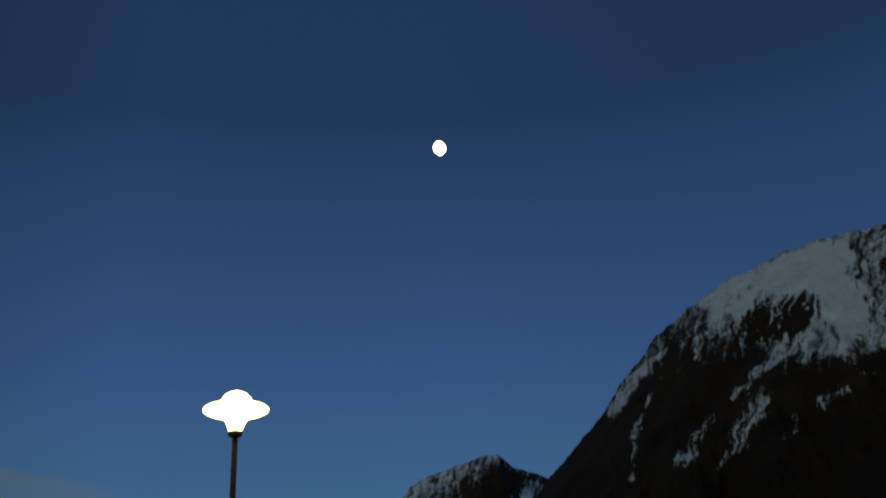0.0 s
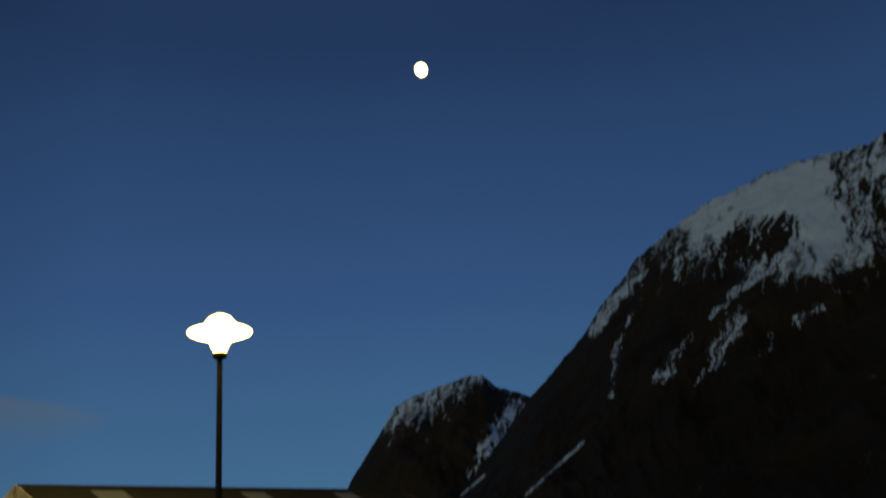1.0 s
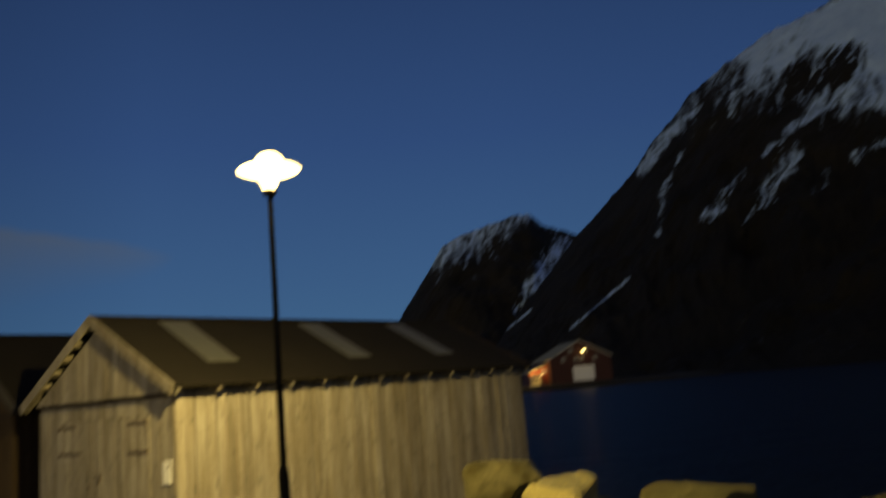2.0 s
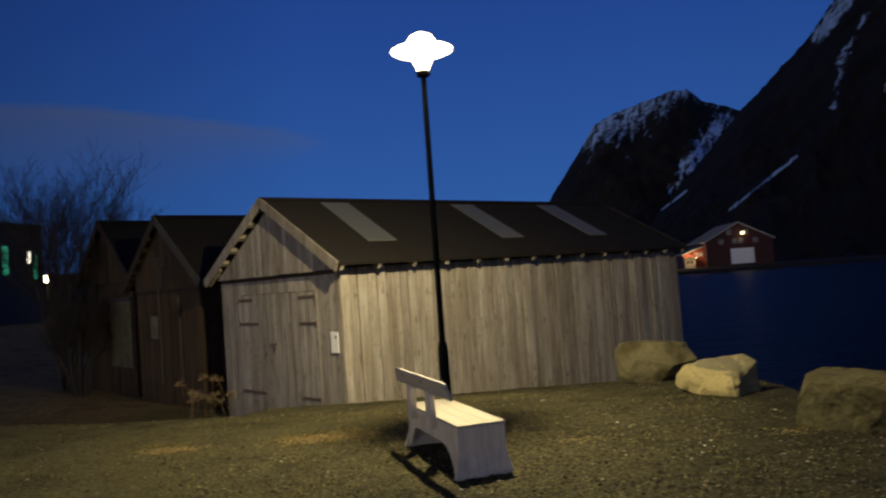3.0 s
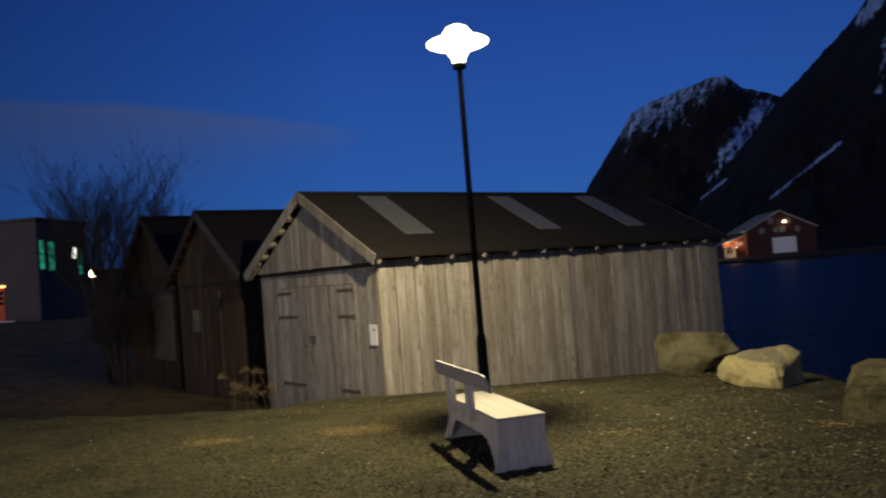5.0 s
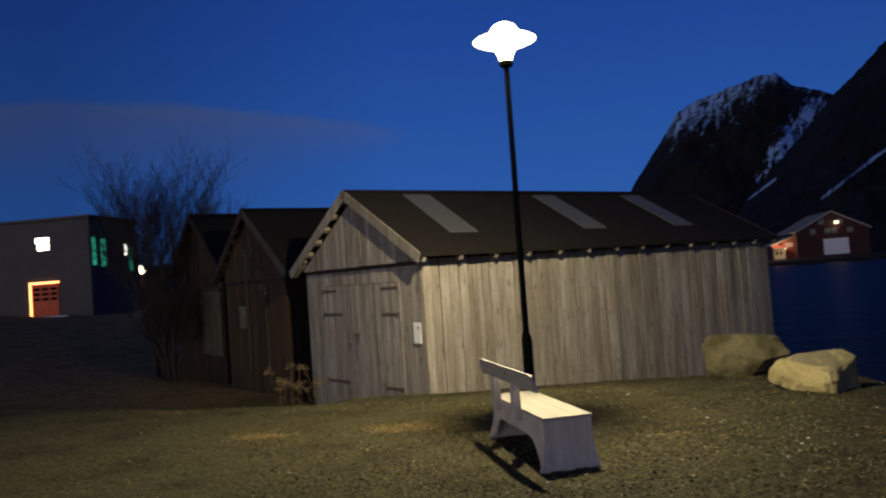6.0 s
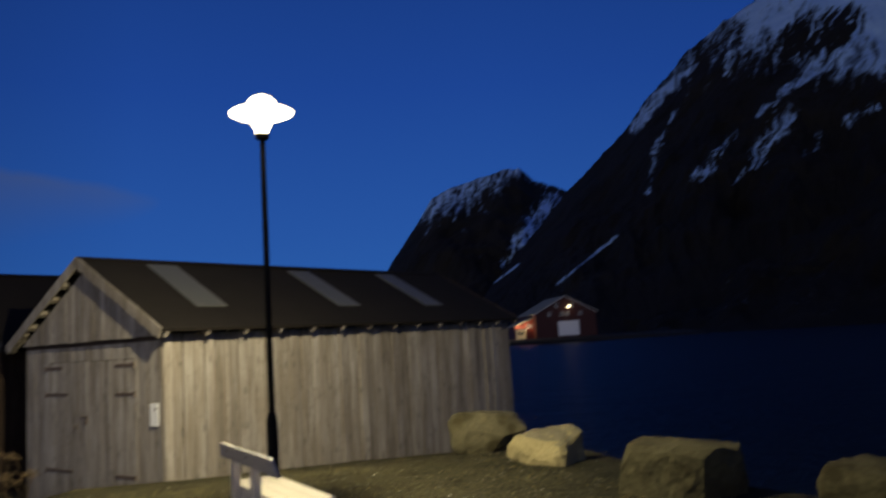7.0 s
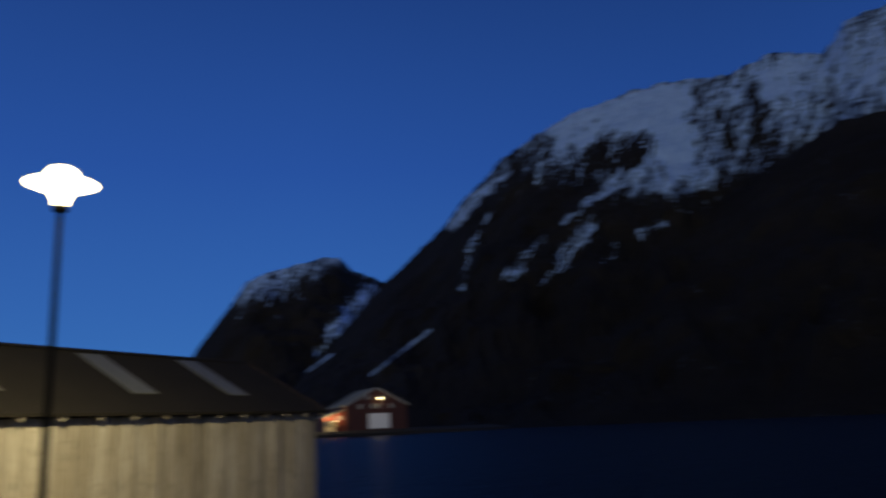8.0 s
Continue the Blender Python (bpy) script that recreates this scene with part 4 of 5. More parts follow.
# ---- boulders ----
def boulder(at, turn, corners, mat, label, seed, sink=0.03, chips=7, jagged=0.045):
    """A quarried block: the hull of its corners, split along flat chips, with worn edges and ledges."""
    rng = random.Random(seed)
    bm = bmesh.new()
    for c in corners:
        bm.verts.new(c)
    bmesh.ops.convex_hull(bm, input=bm.verts[:])
    bmesh.ops.delete(bm, geom=[v for v in bm.verts if not v.link_faces], context="VERTS")
    for k in range(chips):
        n = Vector((rng.gauss(0, 1), rng.gauss(0, 1), rng.gauss(0.3, 0.8))).normalized()
        reach = max(v.co.dot(n) for v in bm.verts)
        cut = bmesh.ops.bisect_plane(bm, geom=bm.verts[:] + bm.edges[:] + bm.faces[:], plane_co=n * (reach - rng.uniform(0.015, 0.05)), plane_no=n, clear_outer=True)
        rim = [e for e in cut["geom_cut"] if isinstance(e, bmesh.types.BMEdge)]
        if rim:
            bmesh.ops.contextual_create(bm, geom=rim)
    bmesh.ops.triangulate(bm, faces=bm.faces[:])
    for k in range(5):
        bmesh.ops.subdivide_edges(bm, edges=[e for e in bm.edges if e.calc_length() > 0.026], cuts=1, use_grid_fill=True)
        bmesh.ops.triangulate(bm, faces=bm.faces[:])
    bmesh.ops.smooth_vert(bm, verts=bm.verts[:], factor=0.15, use_axis_x=True, use_axis_y=True, use_axis_z=True)
    bm.normal_update()
    for v in bm.verts:
        p = v.co
        q = p * 2.6 + Vector((seed, 2, 5))
        gaps, cells = noise.voronoi(q + 0.25 * Vector((noise.noise(p * 6), noise.noise(p * 6 + Vector((9, 0, 0))), 0)))
        block = noise.noise(cells[0] * 5.7) * min(1.0, 4 * (gaps[1] - gaps[0]))
        broad = noise.noise(p * 2.3 + Vector((seed, 1, 0)))
        grain = noise.fractal(p * 9.0 + Vector((seed, 0, 0)), 0.8, 2.1, 4)
        step = noise.noise(Vector((p.x * 1.6, p.y * 1.6, p.z * 5.0)) + Vector((0, seed, 0)))
        step = 0.5 * math.tanh(6 * step)
        v.co = p + v.normal * (0.024 * broad + 0.010 * grain + 0.010 * step + jagged * block)
    me = bpy.data.meshes.new("boulder")
    bm.to_mesh(me)
    bm.free()
    me.materials.append(mat)
    ob = new("boulder", me)
    ob.matrix_basis = pose(at[0], at[1], ground_z(*at) - sink, 0, 0, turn)
    tagged(ob, label, "boulder", "boulders along the shore")


TOP4 = 0.22 - ground_z(5.85, 6.75)
boulder((3.58, 12.75), -16, [(-.40, -.1, .70), (-.5, .3, .68), (.40, .05, .60), (.5, .4, .6), (.66, .1, .42), (-.64, -.05, .55), (-.6, .3, .5), (.62, -.05, .36), (-.56, -.1, .12),
                             (-.28, -.25, -.1), (-.05, -.22, -.1), (.12, .15, -.1), (-.4, .35, -.1), (-.42, -.30, .16), (.25, -.26, .30), (-.30, -.30, .46)],
        stone, "mossy brown granite boulder by the shed wall", 3)
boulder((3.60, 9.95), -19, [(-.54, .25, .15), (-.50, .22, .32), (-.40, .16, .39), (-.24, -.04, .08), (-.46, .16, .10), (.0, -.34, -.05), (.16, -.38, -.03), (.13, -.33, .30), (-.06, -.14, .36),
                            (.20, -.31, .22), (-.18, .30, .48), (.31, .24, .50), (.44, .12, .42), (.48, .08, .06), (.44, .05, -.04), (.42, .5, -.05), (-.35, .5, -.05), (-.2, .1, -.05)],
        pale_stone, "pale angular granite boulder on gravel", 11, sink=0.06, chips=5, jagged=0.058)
boulder((4.02, 7.42), -42, [(-.47, -.12, .52), (-.42, .35, .53), (.42, -.22, .49), (.58, .1, .46), (.5, .5, .44), (-.56, -.20, -.05), (-.52, .4, -.05), (-.1, -.38, -.05), (.30, -.42, -.05),
                            (.64, .05, -.05), (.55, .5, -.05), (-.53, -.22, .27), (.32, -.36, .40), (-.40, -.26, .46), (.1, -.33, .44)],
        wet_stone, "big mossy flat-topped boulder at the shore edge", 8, chips=4)
boulder((5.85, 6.75), -44, [(-.58, -.1, TOP4 - .04), (-.2, .3, TOP4), (.4, -.1, TOP4 - .02), (.6, .3, TOP4 - .07), (-.62, -.2, -.1), (-.6, .4, -.1), (0, -.48, -.1), (.6, -.4, -.1), (.85, .3, -.1),
                            (-.52, -.22, TOP4 - .22), (.2, -.34, TOP4 - .12), (.68, 0, TOP4 - .25)],
        wet_stone, "rough grey boulder at the shore edge", 14, chips=4)


# ---- building across the grass ----
def far_building():
    b = thing("building", pose(-29.6, 54.5, 0.8, 0, 0, -5), "two-storey building with lit windows and an orange garage door", "building")
    part("wall", boxed(-16, -0.001, 0.12, 6.2, -2.0, 6.9), plaster, b, "pale plaster front")
    part("wall", boxed(-16, 0, 0, 0.119, -2.0, 6.9), plaster, b, "pale plaster front")
    part("wall", boxed(0.001, 0.10, 0.0, 6.2, -2.0, 6.9), dark_plaster, b, "dark clad side wall")
    part("roof", boxed(-16.2, 0.3, -0.2, 6.4, 6.901, 7.10, 0.03), dark_plaster, b)
    part("plinth", boxed(-16, -1.4, -0.6, -0.001, -2.0, 0.02), plaster, b)
    part("kerb", boxed(-16, -1.4, -0.75, -0.601, -0.12, 0.05), white_paint, b, "pale kerb along the forecourt")
    garage = part("garage_door", boxed(-4.66, -2.52, -0.05, -0.001, 0.021, 2.36), orange_paint, b, "orange panelled garage door")
    for k in range(3):
        for n in range(3):
            x = -4.50 + n * 0.68
            part("panel", boxed(x, x + 0.52, -0.062, -0.051, 1.18 + k * 0.36, 1.38 + k * 0.36, 0.004), black_steel, garage, "dark pane")
    part("light_strip", boxed(-4.80, -2.46, -0.09, -0.001, 2.38, 2.52), lit_orange, b, "glowing orange light strip")
    part("light_strip", boxed(-4.80, -4.68, -0.09, -0.001, 0.021, 2.378), lit_orange, b, "glowing orange light strip")
    w = part("window", boxed(-4.18, -3.02, -0.07, -0.001, 4.75, 5.75, 0.01), dark_plaster, b, "small lit window with four panes")
    for x, z0, z1 in ((-4.12, 5.30, 5.70), (-3.56, 5.30, 5.70), (-3.98, 4.80, 5.24), (-3.56, 4.80, 5.24)):
        part("pane", boxed(x, x + (0.36 if x == -3.98 else 0.50), -0.08, -0.071, z0, z1), lit_white, w)
    for y0, y1, z0, z1, mat in ((0.15, 0.75, 3.4, 5.6, lit_green), (1.2, 1.95, 3.3, 5.5, lit_green), (4.85, 5.5, 3.0, 5.0, lit_green), (4.15, 4.72, 4.2, 5.2, lit_white)):
        w = part("window", boxed(0.101, 0.14, y0, y1, z0, z1, 0.008), black_steel, b, "tall lit window")
        n = 4 if mat is lit_green else 1
        h = (z1 - z0 - 0.1) / n
        for k in range(n):
            part("pane", boxed(0.141, 0.15, y0 + 0.06, y1 - 0.06, z0 + 0.07 + k * h, z0 + 0.02 + (k + 1) * h), mat, w)


far_building()


def road_lamp():
    x, y = -29.9, 63.2
    lamp = thing("road_lamp", pose(x, y, ground_z(x, y)), "small lit road lamp by the building", "lamp")
    part("pole", turned([(0.06, -0.5), (0.045, 3.1)], 10), black_steel, lamp)
    part("lantern", turned([(0.10, 3.1), (0.32, 3.2), (0.34, 3.5), (0.1, 3.68)], 12), lit_bulb, lamp, "glowing lantern", True)
    l = bpy.data.lights.new("road_bulb", "POINT")
    l.energy, l.color, l.shadow_soft_size = 500.0, (1.0, 0.74, 0.45), 0.2
    new("road_bulb", l).location = (x + 0.1, y - 0.7, ground_z(x, y) + 3.3)


road_lamp()


# ---- bare tree ----
def limb(verts, faces, p, q, r0, r1, n=5):
    d = (q - p).normalized()
    a = d.orthogonal().normalized()
    b = d.cross(a)
    base = len(verts)
    for c, r in ((p, r0), (q, r1)):
        for i in range(n):
            t = 2 * math.pi * i / n
            verts.append(c + a * (r * math.cos(t)) + b * (r * math.sin(t)))
    for i in range(n):
        faces.append((base + i, base + (i + 1) % n, base + n + (i + 1) % n, base + n + i))


def bare_tree(at, height, label, category, seed, stems, spread):
    rng = random.Random(seed)
    tree = thing(category, pose(at[0], at[1], ground_z(*at) - 0.1), label, category)
    trunk, crown = ([], []), ([], [])

    def grow(p, d, length, r, level):
        steps = 5 if level < 2 else 3
        for k in range(steps):
            d = (d + Vector((rng.uniform(-1, 1), rng.uniform(-1, 1), rng.uniform(-0.5, 0.9))) * (0.06 if level < 2 else 0.12)).normalized()
            q = p + d * (length / steps)
            r1 = r * (0.84 if level < 3 else 0.7)
            limb(*(trunk if level == 0 else crown), p, q, r, r1, 6 if level == 0 else (4 if level < 3 else 3))
            if level < 4 and (k > 1 or level > 0):
                for n in range(2 if level < 3 else 1 + (rng.random() < 0.6)):
                    side = Vector((rng.uniform(-1, 1), rng.uniform(-1, 1), rng.uniform(-0.1, 0.8))).normalized()
                    grow(q, (d + side * 0.72).normalized(), length * rng.uniform(0.34, 0.56), max(0.0042, r1 * 0.55), level + 1)
            p, r = q, r1
    for s in range(stems):
        t = 2 * math.pi * (s + rng.random() * 0.6) / stems
        lean = rng.uniform(0.08, spread)
        grow(Vector((0.15 * math.cos(t), 0.15 * math.sin(t), 0)), Vector((lean * math.cos(t), lean * math.sin(t), 1)).normalized(), height * rng.uniform(0.86, 1.08), 0.055, 0)
    part("trunk", mesh_of("trunk", *trunk), bark, tree)
    part("crown", mesh_of("crown", *crown), bark, tree, "bare twigs")


bare_tree((-11.2, 24.8), 4.3, "bare many-stemmed tree behind the boathouses", "tree", 9, 11, 0.40)
bare_tree((-10.05, 23.0), 1.9, "dense bare shrub beside the end boathouse", "shrub", 12, 8, 0.3)


# ---- red boathouse across the fjord ----
def headland():
    n, rings, verts = 72, 10, []
    for k in range(rings + 1):
        q = k / rings
        for i in range(n):
            t = 2 * math.pi * i / n
            w = 1 + 0.12 * noise.noise((math.cos(t) * 2, math.sin(t) * 2, 4))
            x, y = 62 * q * w * math.cos(t), 26 * q * w * math.sin(t)
            z = 0.0 - 0.25 * noise.noise((x * 0.1, y * 0.1, 1)) * q - 4.0 * smooth(0.86, 1.0, q)
            verts.append((x, y, z))
    faces = [(k * n + i, k * n + (i + 1) % n, (k + 1) * n + (i + 1) % n, (k + 1) * n + i) for k in range(rings) for i in range(n)]
    ob = new("headland", mesh_of("headland", verts, faces))
    ob.data.materials.append(shore_rock)
    ob.matrix_basis = pose(89, 252, 0, 0, 0, -14)
    tagged(ob, "low dark stony headland across the water", "ground", kind="structure")


headland()


def red_boathouse():
    W, L, He, Hr = 19.4, 26.0, 7.4, 12.5
    b = thing("red_boathouse", pose(83.9, 235.5, 0.1, 0, 0, -6.7), "large red wooden boathouse with a white door, lit at night", "boathouse")
    part("wall", prism([(0, -1), (W, -1), (W, He), (W / 2, Hr), (0, He)], "y", 0, 0.25), red_board, b)
    part("wall", boxed(0, 0.25, 0.251, L, -1, He), red_board, b)
    part("wall", boxed(W - 0.25, W, 0.251, L, -1, He), red_board, b)
    part("wall", prism([(0.26, -1), (W - 0.26, -1), (W - 0.26, He - 0.1), (W / 2, Hr - 0.2), (0.26, He - 0.1)], "y", L - 0.25, L), red_board, b)
    for pts in ([(-0.6, He - 0.3), (W / 2, Hr + 0.02), (W / 2, Hr + 0.32), (-0.6, He)], [(W + 0.6, He - 0.3), (W + 0.6, He), (W / 2, Hr + 0.32), (W / 2, Hr + 0.02)]):
        part("roof", prism(pts, "y", -0.5, L + 0.5), slate, b)
        x0, z0 = pts[0]
        x1, z1 = (W / 2, Hr + 0.02)
        part("bargeboard", prism([(x0, z0 - 0.05), (x1, z1 - 0.05), (x1, z1 + 0.22), (x0, z0 + 0.22)], "y", -0.62, -0.501), old_white, b)
    for x in (-0.02, W - 0.18):
        part("corner_board", boxed(x, x + 0.20, -0.06, -0.001, -1, He - 0.2), red_board, b)
    door = part("door", boxed(7.1, 13.8, -0.12, -0.001, 0.3, 4.85, 0.02), white_paint, b, "wide white sliding door")
    for k in range(1, 5):
        part("slat", boxed(7.1, 13.8, -0.14, -0.121, 0.3 + k * 0.9, 0.36 + k * 0.9), white_paint, door)
    for x, z in ((7.0, 9.8), (11.9, 9.6), (4.5, 7.1), (8.5, 7.1), (10.3, 7.1), (14.5, 7.0)):
        w = part("window", boxed(x - 0.62, x + 0.62, -0.10, -0.001, z - 0.68, z + 0.68, 0.02), old_white, b, "small white-framed window")
        for dx in (-0.5, 0.06):
            for dz in (-0.58, 0.04):
                part("pane", boxed(x + dx, x + dx + 0.44, -0.12, -0.101, z + dz, z + dz + 0.52), black_glass, w)
    lantern = part("wall_lamp", boxed(10.5, 10.9, -0.9, -0.001, 9.75, 9.85), black_steel, b)
    part("lamp_head", turned([(0.1, 0), (0.42, -0.12), (0.48, -0.45), (0.25, -0.65)], 12), house_lamp, lantern, "glowing lamp head", True).location = (10.7, -0.9, 9.7)
    # low wing at the side
    part("wing_wall", prism([(-6.2, -1), (-0.001, -1), (-0.001, 6.0), (-6.2, 3.9)], "y", 3, 3.25), lamplit_red, b)
    part("wing_wall", boxed(-6.2, -5.95, 3.251, 14, -1, 3.8), red_board, b)
    part("porch", boxed(-6.0, -3.0, 1.6, 2.999, -1, 2.95, 0.03), cream_paint, b, "cream boarded porch")
    part("porch_roof", prism([(-6.4, 2.96), (-2.6, 2.96), (-2.6, 3.1), (-6.4, 3.1)], "y", 1.3, 2.998), slate, b)
    part("wing_roof", prism([(-6.8, 3.85), (-0.002, 6.2), (-0.002, 6.45), (-6.8, 4.08)], "y", 2.5, 14.4), slate, b)
    for x in (-5.6, -4.5):
        part("window", boxed(x, x + 0.75, 1.55, 1.599, 1.2, 2.3, 0.02), black_glass, b)
    for k in range(5):
        x = -2.4 + k * 0.42
        part("stripe_board", boxed(x, x + 0.2, 2.94, 2.998, 3.3, 4.55), old_white, b)
    # unseen fixture, added because the wing stands lit
    lamp2 = part("wall_lamp", boxed(-2.7, -2.5, 2.5, 2.999, 3.05, 3.13), black_steel, b)
    part("lamp_head", turned([(0.06, 0), (0.16, -0.05), (0.16, -0.2), (0.08, -0.3)], 12), house_lamp, lamp2, "glowing lamp head", True).location = (-2.6, 2.45, 3.04)
    # added plate, not a seen part: keeps the wing lamp's glint off the water
    shade_plate = part("floodlight", boxed(-4.8, -4.0, 0.28, 0.34, 3.9, 4.7, 0.01), black_steel, b, "added dark plate that screens the wing lamp from the water")
    part("bracket", boxed(-4.45, -4.35, 0.34, 1.599, 3.9, 3.96), black_steel, shade_plate)
    m = b.matrix_basis
    for name, at, watts, size in (("gable_lamp", (10.7, -1.3, 8.9), 45.0, 0.8), ("wing_lamp", (-4.4, 0.7, 4.3), 1050.0, 0.2)):
        l = bpy.data.lights.new(name, "POINT")
        l.energy, l.color, l.shadow_soft_size = watts, (1.0, 0.72, 0.42), size
        new(name, l).location = m @ Vector(at)


red_boathouse()


# ---- plants, tufts and loose stones ----
def stalks(at, label, seed, n=15):
    rng = random.Random(seed)
    plant = thing("dried_plant", pose(at[0], at[1], ground_z(*at) - 0.02), label, "plant")
    for k in range(n):
        v, f = [], []
        p = Vector((rng.uniform(-0.36, 0.36), rng.uniform(-0.14, 0.14), 0))
        d = Vector((rng.uniform(-0.25, 0.25), rng.uniform(-0.25, 0.25), 1)).normalized()
        h = rng.uniform(0.30, 0.70)
        for i in range(4):
            d = (d + Vector((rng.uniform(-1, 1), rng.uniform(-1, 1), 0)) * 0.09).normalized()
            q = p + d * h / 4
            limb(v, f, p, q, 0.007, 0.005, 4)
            p = q
        stem = part("stalk", mesh_of("stalk", v, f), straw, plant)
        # a loose umbel: thin rays, each with a few seeds at its tip
        hv, hf = [], []
        for ray in range(26):
            u = Vector((rng.gauss(0, 1), rng.gauss(0, 1), rng.uniform(-0.4, 1.3))).normalized()
            tip = u * rng.uniform(0.035, 0.085)
            limb(hv, hf, Vector((0, 0, 0)), tip, 0.0016, 0.0012, 3)
            for seed_at in range(3):
                c = tip + Vector((rng.uniform(-1, 1), rng.uniform(-1, 1), rng.uniform(-1, 1))) * 0.012
                limb(hv, hf, c, c + u * 0.014, 0.005, 0.002, 4)
        part("seed_head", mesh_of("seed_head", hv, hf), seedy, stem, "brown seed head").location = p


stalks((-3.5, 12.35), "withered brown seed heads beside the boathouse", 2)


def scatter_pebbles():
    rng = random.Random(7)
    verts, faces = [], []
    octa = [(1, 0, 0), (0, 1, 0), (-1, 0, 0), (0, -1, 0), (0, 0, 1), (0, 0, -1)]
    tri = [(0, 1, 4), (1, 2, 4), (2, 3, 4), (3, 0, 4), (1, 0, 5), (2, 1, 5), (3, 2, 5), (0, 3, 5)]
    for k in range(17000):
        y = 4.2 + 10.5 * rng.random() ** 1.6
        x = rng.uniform(-0.62, 0.62) * y + (1.2 if rng.random() < 0.6 else 0)
        a, b = shed_ab(x, y)
        if a > -0.1 and b > -0.1 or a > float(np.interp(b, SHORE_B, SHORE_A)) - 0.1:
            continue
        if noise.noise((x * 0.6, y * 0.6, 2)) < rng.uniform(-0.5, 0.35) - 0.25 * (x > -0.5):
            continue
        r = min(0.015, 0.003 + 0.0036 * rng.expovariate(1.2))
        if x < -0.3 and rng.random() < 0.75:
            continue
        z = ground_z(x, y) + r * 0.15
        t = rng.uniform(0, 6.28)
        c, s_ = math.cos(t), math.sin(t)
        base = len(verts)
        q = [rng.uniform(0.6, 1.25) * r for _ in range(6)]
        for (ox, oy, oz), w in zip(octa, q):
            verts.append((x + (ox * c - oy * s_) * w * 1.3, y + (ox * s_ + oy * c) * w, z + oz * w * 0.7))
        faces += [tuple(base + i for i in f) for f in tri]
    ob = new("pebbles", mesh_of("pebbles", verts, faces))
    ob.data.materials.append(pebble)
    tagged(ob, "small loose pebbles strewn on the ground", "pebbles", kind="stuff")


scatter_pebbles()


def scatter_clods():
    rng = random.Random(17)
    verts, faces = [], []
    for k in range(44000):
        y = 4.3 + 10.0 * rng.random() ** 1.7
        x = rng.uniform(-0.62, 0.62) * y
        a, b = shed_ab(x, y)
        if a > -0.1 and b > -0.1 or a > float(np.interp(b, SHORE_B, SHORE_A)) - 0.1:
            continue
        if noise.noise((x * 0.9, y * 0.9, 22)) + 0.6 * noise.noise((x * 3.1, y * 3.1, 8)) < rng.uniform(-0.35, 0.5):
            continue
        r = min(0.028, 0.005 + 0.006 * rng.expovariate(1.1))
        if x < -0.5 and rng.random() < 0.55:
            continue
        if y < 6.8 and x > -1.5 and rng.random() < 0.35:
            r *= 1.25
        z = ground_z(x, y)
        base = len(verts)
        t = rng.uniform(0, 6.28)
        for i in range(5):
            w = r * rng.uniform(0.7, 1.4)
            verts.append((x + w * math.cos(t + i * 1.257), y + w * math.sin(t + i * 1.257), z - 0.004))
        verts.append((x + r * rng.uniform(-0.4, 0.4), y + r * rng.uniform(-0.4, 0.4), z + r * rng.uniform(0.25, 0.6)))
        faces += [(base + i, base + (i + 1) % 5, base + 5) for i in range(5)]
    for k in range(15000):
        y = 4.3 + 4.2 * rng.random() ** 1.3
        x = rng.uniform(-0.35, 0.62) * y
        if noise.noise((x * 1.3, y * 1.3, 31)) < rng.uniform(-0.5, 0.35) or shed_ab(x, y)[0] > float(np.interp(shed_ab(x, y)[1], SHORE_B, SHORE_A)) - 0.1:
            continue
        r, z, t, base = rng.uniform(0.006, 0.017), ground_z(x, y), rng.uniform(0, 6.28), len(verts)
        for i in range(5):
            w = r * rng.uniform(0.6, 1.4)
            verts.append((x + w * math.cos(t + i * 1.257), y + w * math.sin(t + i * 1.257), z - 0.003))
        dx, dy = r * rng.uniform(-0.5, 0.5), r * rng.uniform(-0.5, 0.5)
        verts.append((x + dx, y + dy, z + r * rng.uniform(0.5, 1.0)))
        faces += [(base + i, base + (i + 1) % 5, base + 5) for i in range(5)]
    ob = new("soil_clods", mesh_of("soil_clods", verts, faces))
    ob.data.materials.append(clod)
    tagged(ob, "crumbs of dark soil and moss on the ground", "soil", kind="stuff")


scatter_clods()


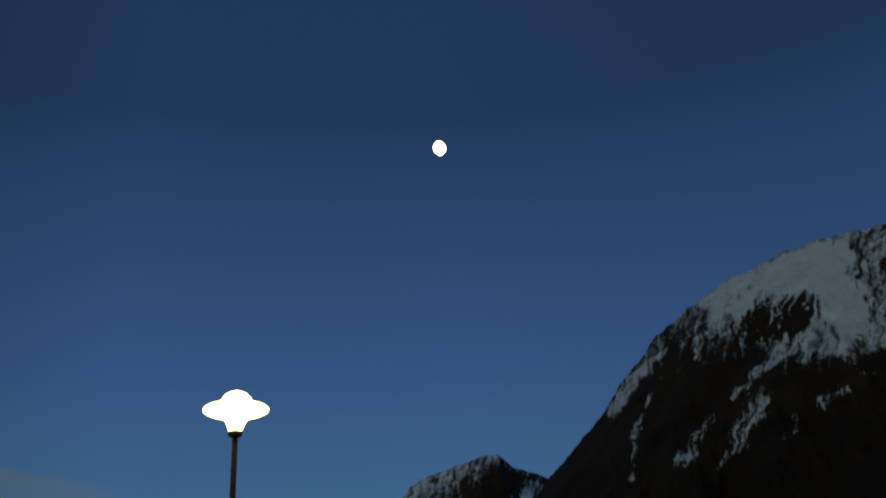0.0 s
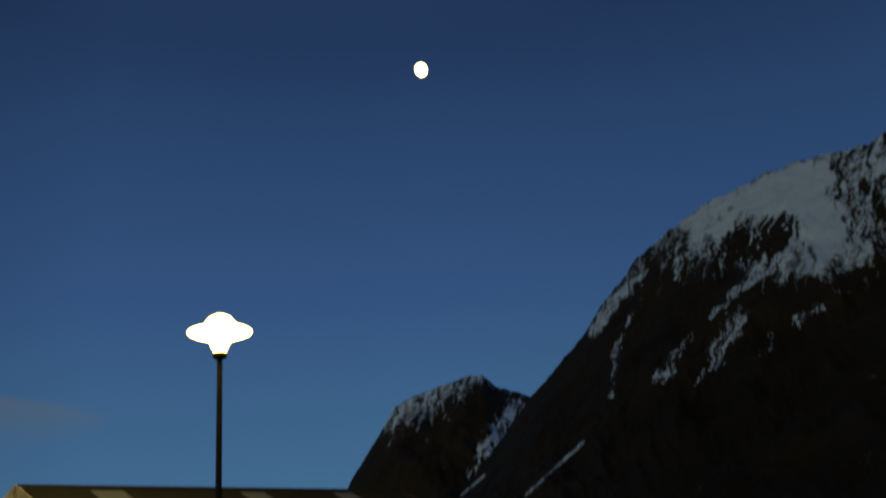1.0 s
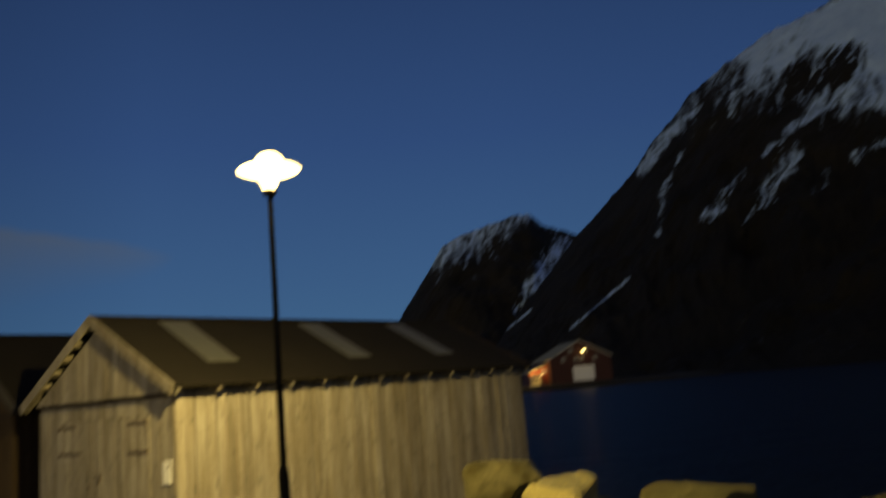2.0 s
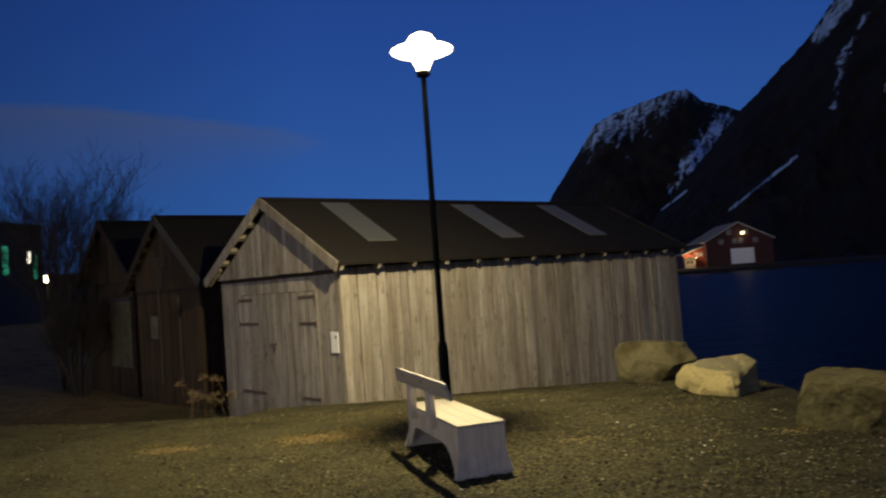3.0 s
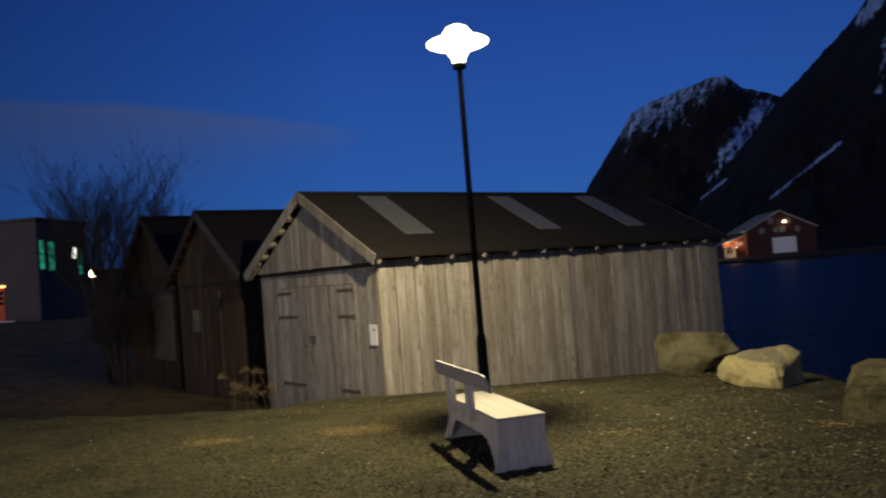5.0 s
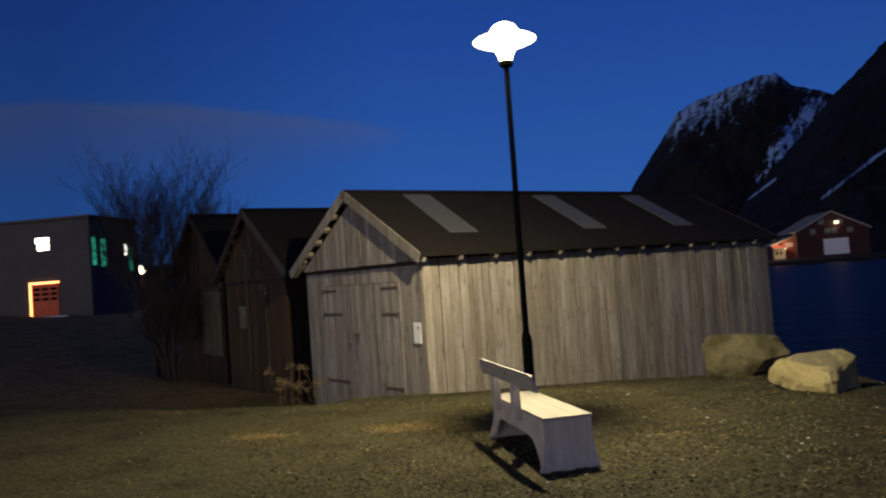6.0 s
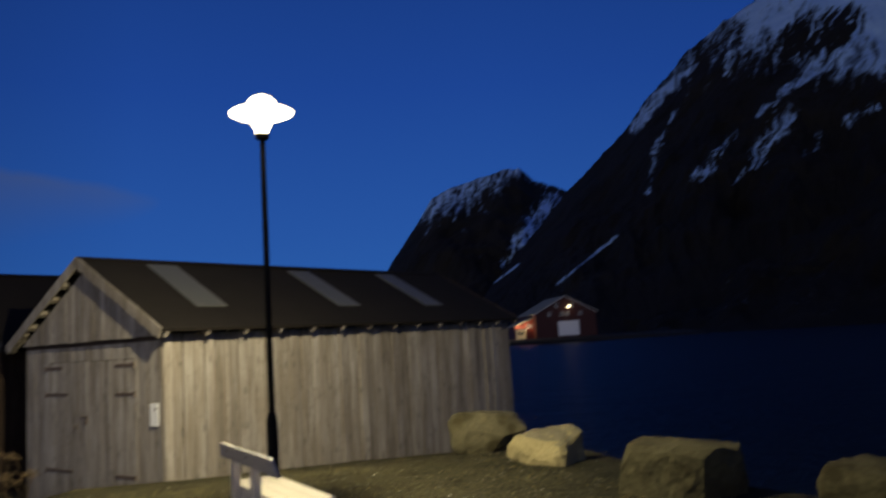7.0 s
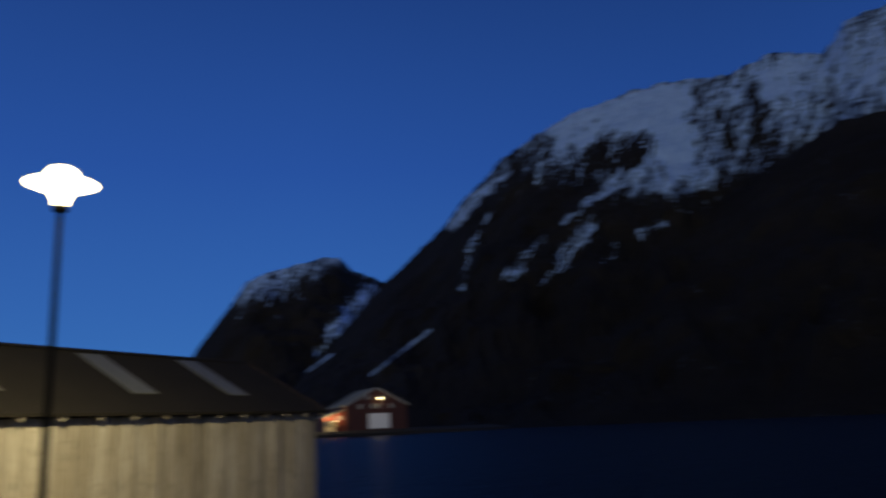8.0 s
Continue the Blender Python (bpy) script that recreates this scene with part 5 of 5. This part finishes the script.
def scatter_grass():
    rng = random.Random(9)
    verts, faces = [], []
    clumps = [(-1.33, 9.07, 0.44, 900), (-1.0, 9.2, 0.26, 400), (-3.13, 9.05, 0.34, 500), (3.3, 7.5, 0.2, 70), (-2.6, 12.6, 0.5, 500), (-3.6, 12.4, 0.6, 600)]
    pts = []
    for cx, cy, sp, n in clumps:
        for _ in range(n):
            pts.append((rng.gauss(cx, sp * 0.5), rng.gauss(cy, sp * 0.26), rng.uniform(0.008, 0.028)))
    for _ in range(42000):
        y = 4.3 + 10.5 * rng.random() ** 1.3
        x = rng.uniform(-0.66, 0.62) * y
        if noise.noise((x * 0.7, y * 0.7, 11)) + 0.5 * noise.noise((x * 2.3, y * 2.3, 6)) < rng.uniform(-0.1, 0.55):
            continue
        pts.append((x, y, rng.uniform(0.012, 0.045)))
    for x, y, h in pts:
        a, b = shed_ab(x, y)
        if a > -0.06 and b > -0.06 or a > float(np.interp(b, SHORE_B, SHORE_A)):
            continue
        z = ground_z(x, y) - 0.005
        t = rng.uniform(0, 6.28)
        lean = rng.uniform(0.3, 1.3) * h
        wx, wy = 0.004 * math.cos(t + 1.5), 0.004 * math.sin(t + 1.5)
        base = len(verts)
        verts += [(x - wx, y - wy, z), (x + wx, y + wy, z), (x + lean * math.cos(t), y + lean * math.sin(t), z + h)]
        faces.append((base, base + 1, base + 2))
    ob = new("grass", mesh_of("grass", verts, faces))
    ob.data.materials.append(blade)
    tagged(ob, "short dry yellowed grass in tufts", "grass", kind="stuff")


scatter_grass()


def scatter_leaves():
    """Fallen leaves: small curled blades that lie about, thick in a few drifts."""
    rng = random.Random(23)
    verts, faces = [], []
    spots = []
    for cx, cy, sx_, sy_, n in ((-1.25, 8.85, 0.46, 0.26, 2600), (-2.9, 8.75, 0.34, 0.16, 900), (3.3, 7.35, 0.25, 0.12, 160), (1.3, 7.6, 0.3, 0.12, 120)):
        spots += [(rng.gauss(cx, sx_ * 0.55), rng.gauss(cy, sy_ * 0.6)) for _ in range(n)]
    for _ in range(800):
        y = 4.4 + 8.0 * rng.random() ** 1.5
        spots.append((rng.uniform(-0.6, 0.6) * y, y))
    for x, y in spots:
        a, b = shed_ab(x, y)
        if a > -0.1 and b > -0.1 or a > float(np.interp(b, SHORE_B, SHORE_A)) - 0.1:
            continue
        r, t, z = rng.uniform(0.005, 0.013), rng.uniform(0, 6.28), ground_z(x, y) + 0.004
        c, q = math.cos(t), math.sin(t)
        base = len(verts)
        for u, v, h in ((-1.5, 0, rng.uniform(0, 0.5)), (0, -0.7, rng.uniform(0, 0.3)), (1.5, 0, rng.uniform(0, 0.8)), (0, 0.7, rng.uniform(0.1, 0.6))):
            verts.append((x + r * (u * c - v * q), y + r * (u * q + v * c), z + r * h))
        faces += [(base, base + 1, base + 2), (base, base + 2, base + 3)]
    ob = new("fallen_leaves", mesh_of("fallen_leaves", verts, faces))
    ob.data.materials.append(leaf_litter)
    tagged(ob, "withered yellow-brown fallen leaves lying in drifts", "leaves", kind="stuff")


scatter_leaves()
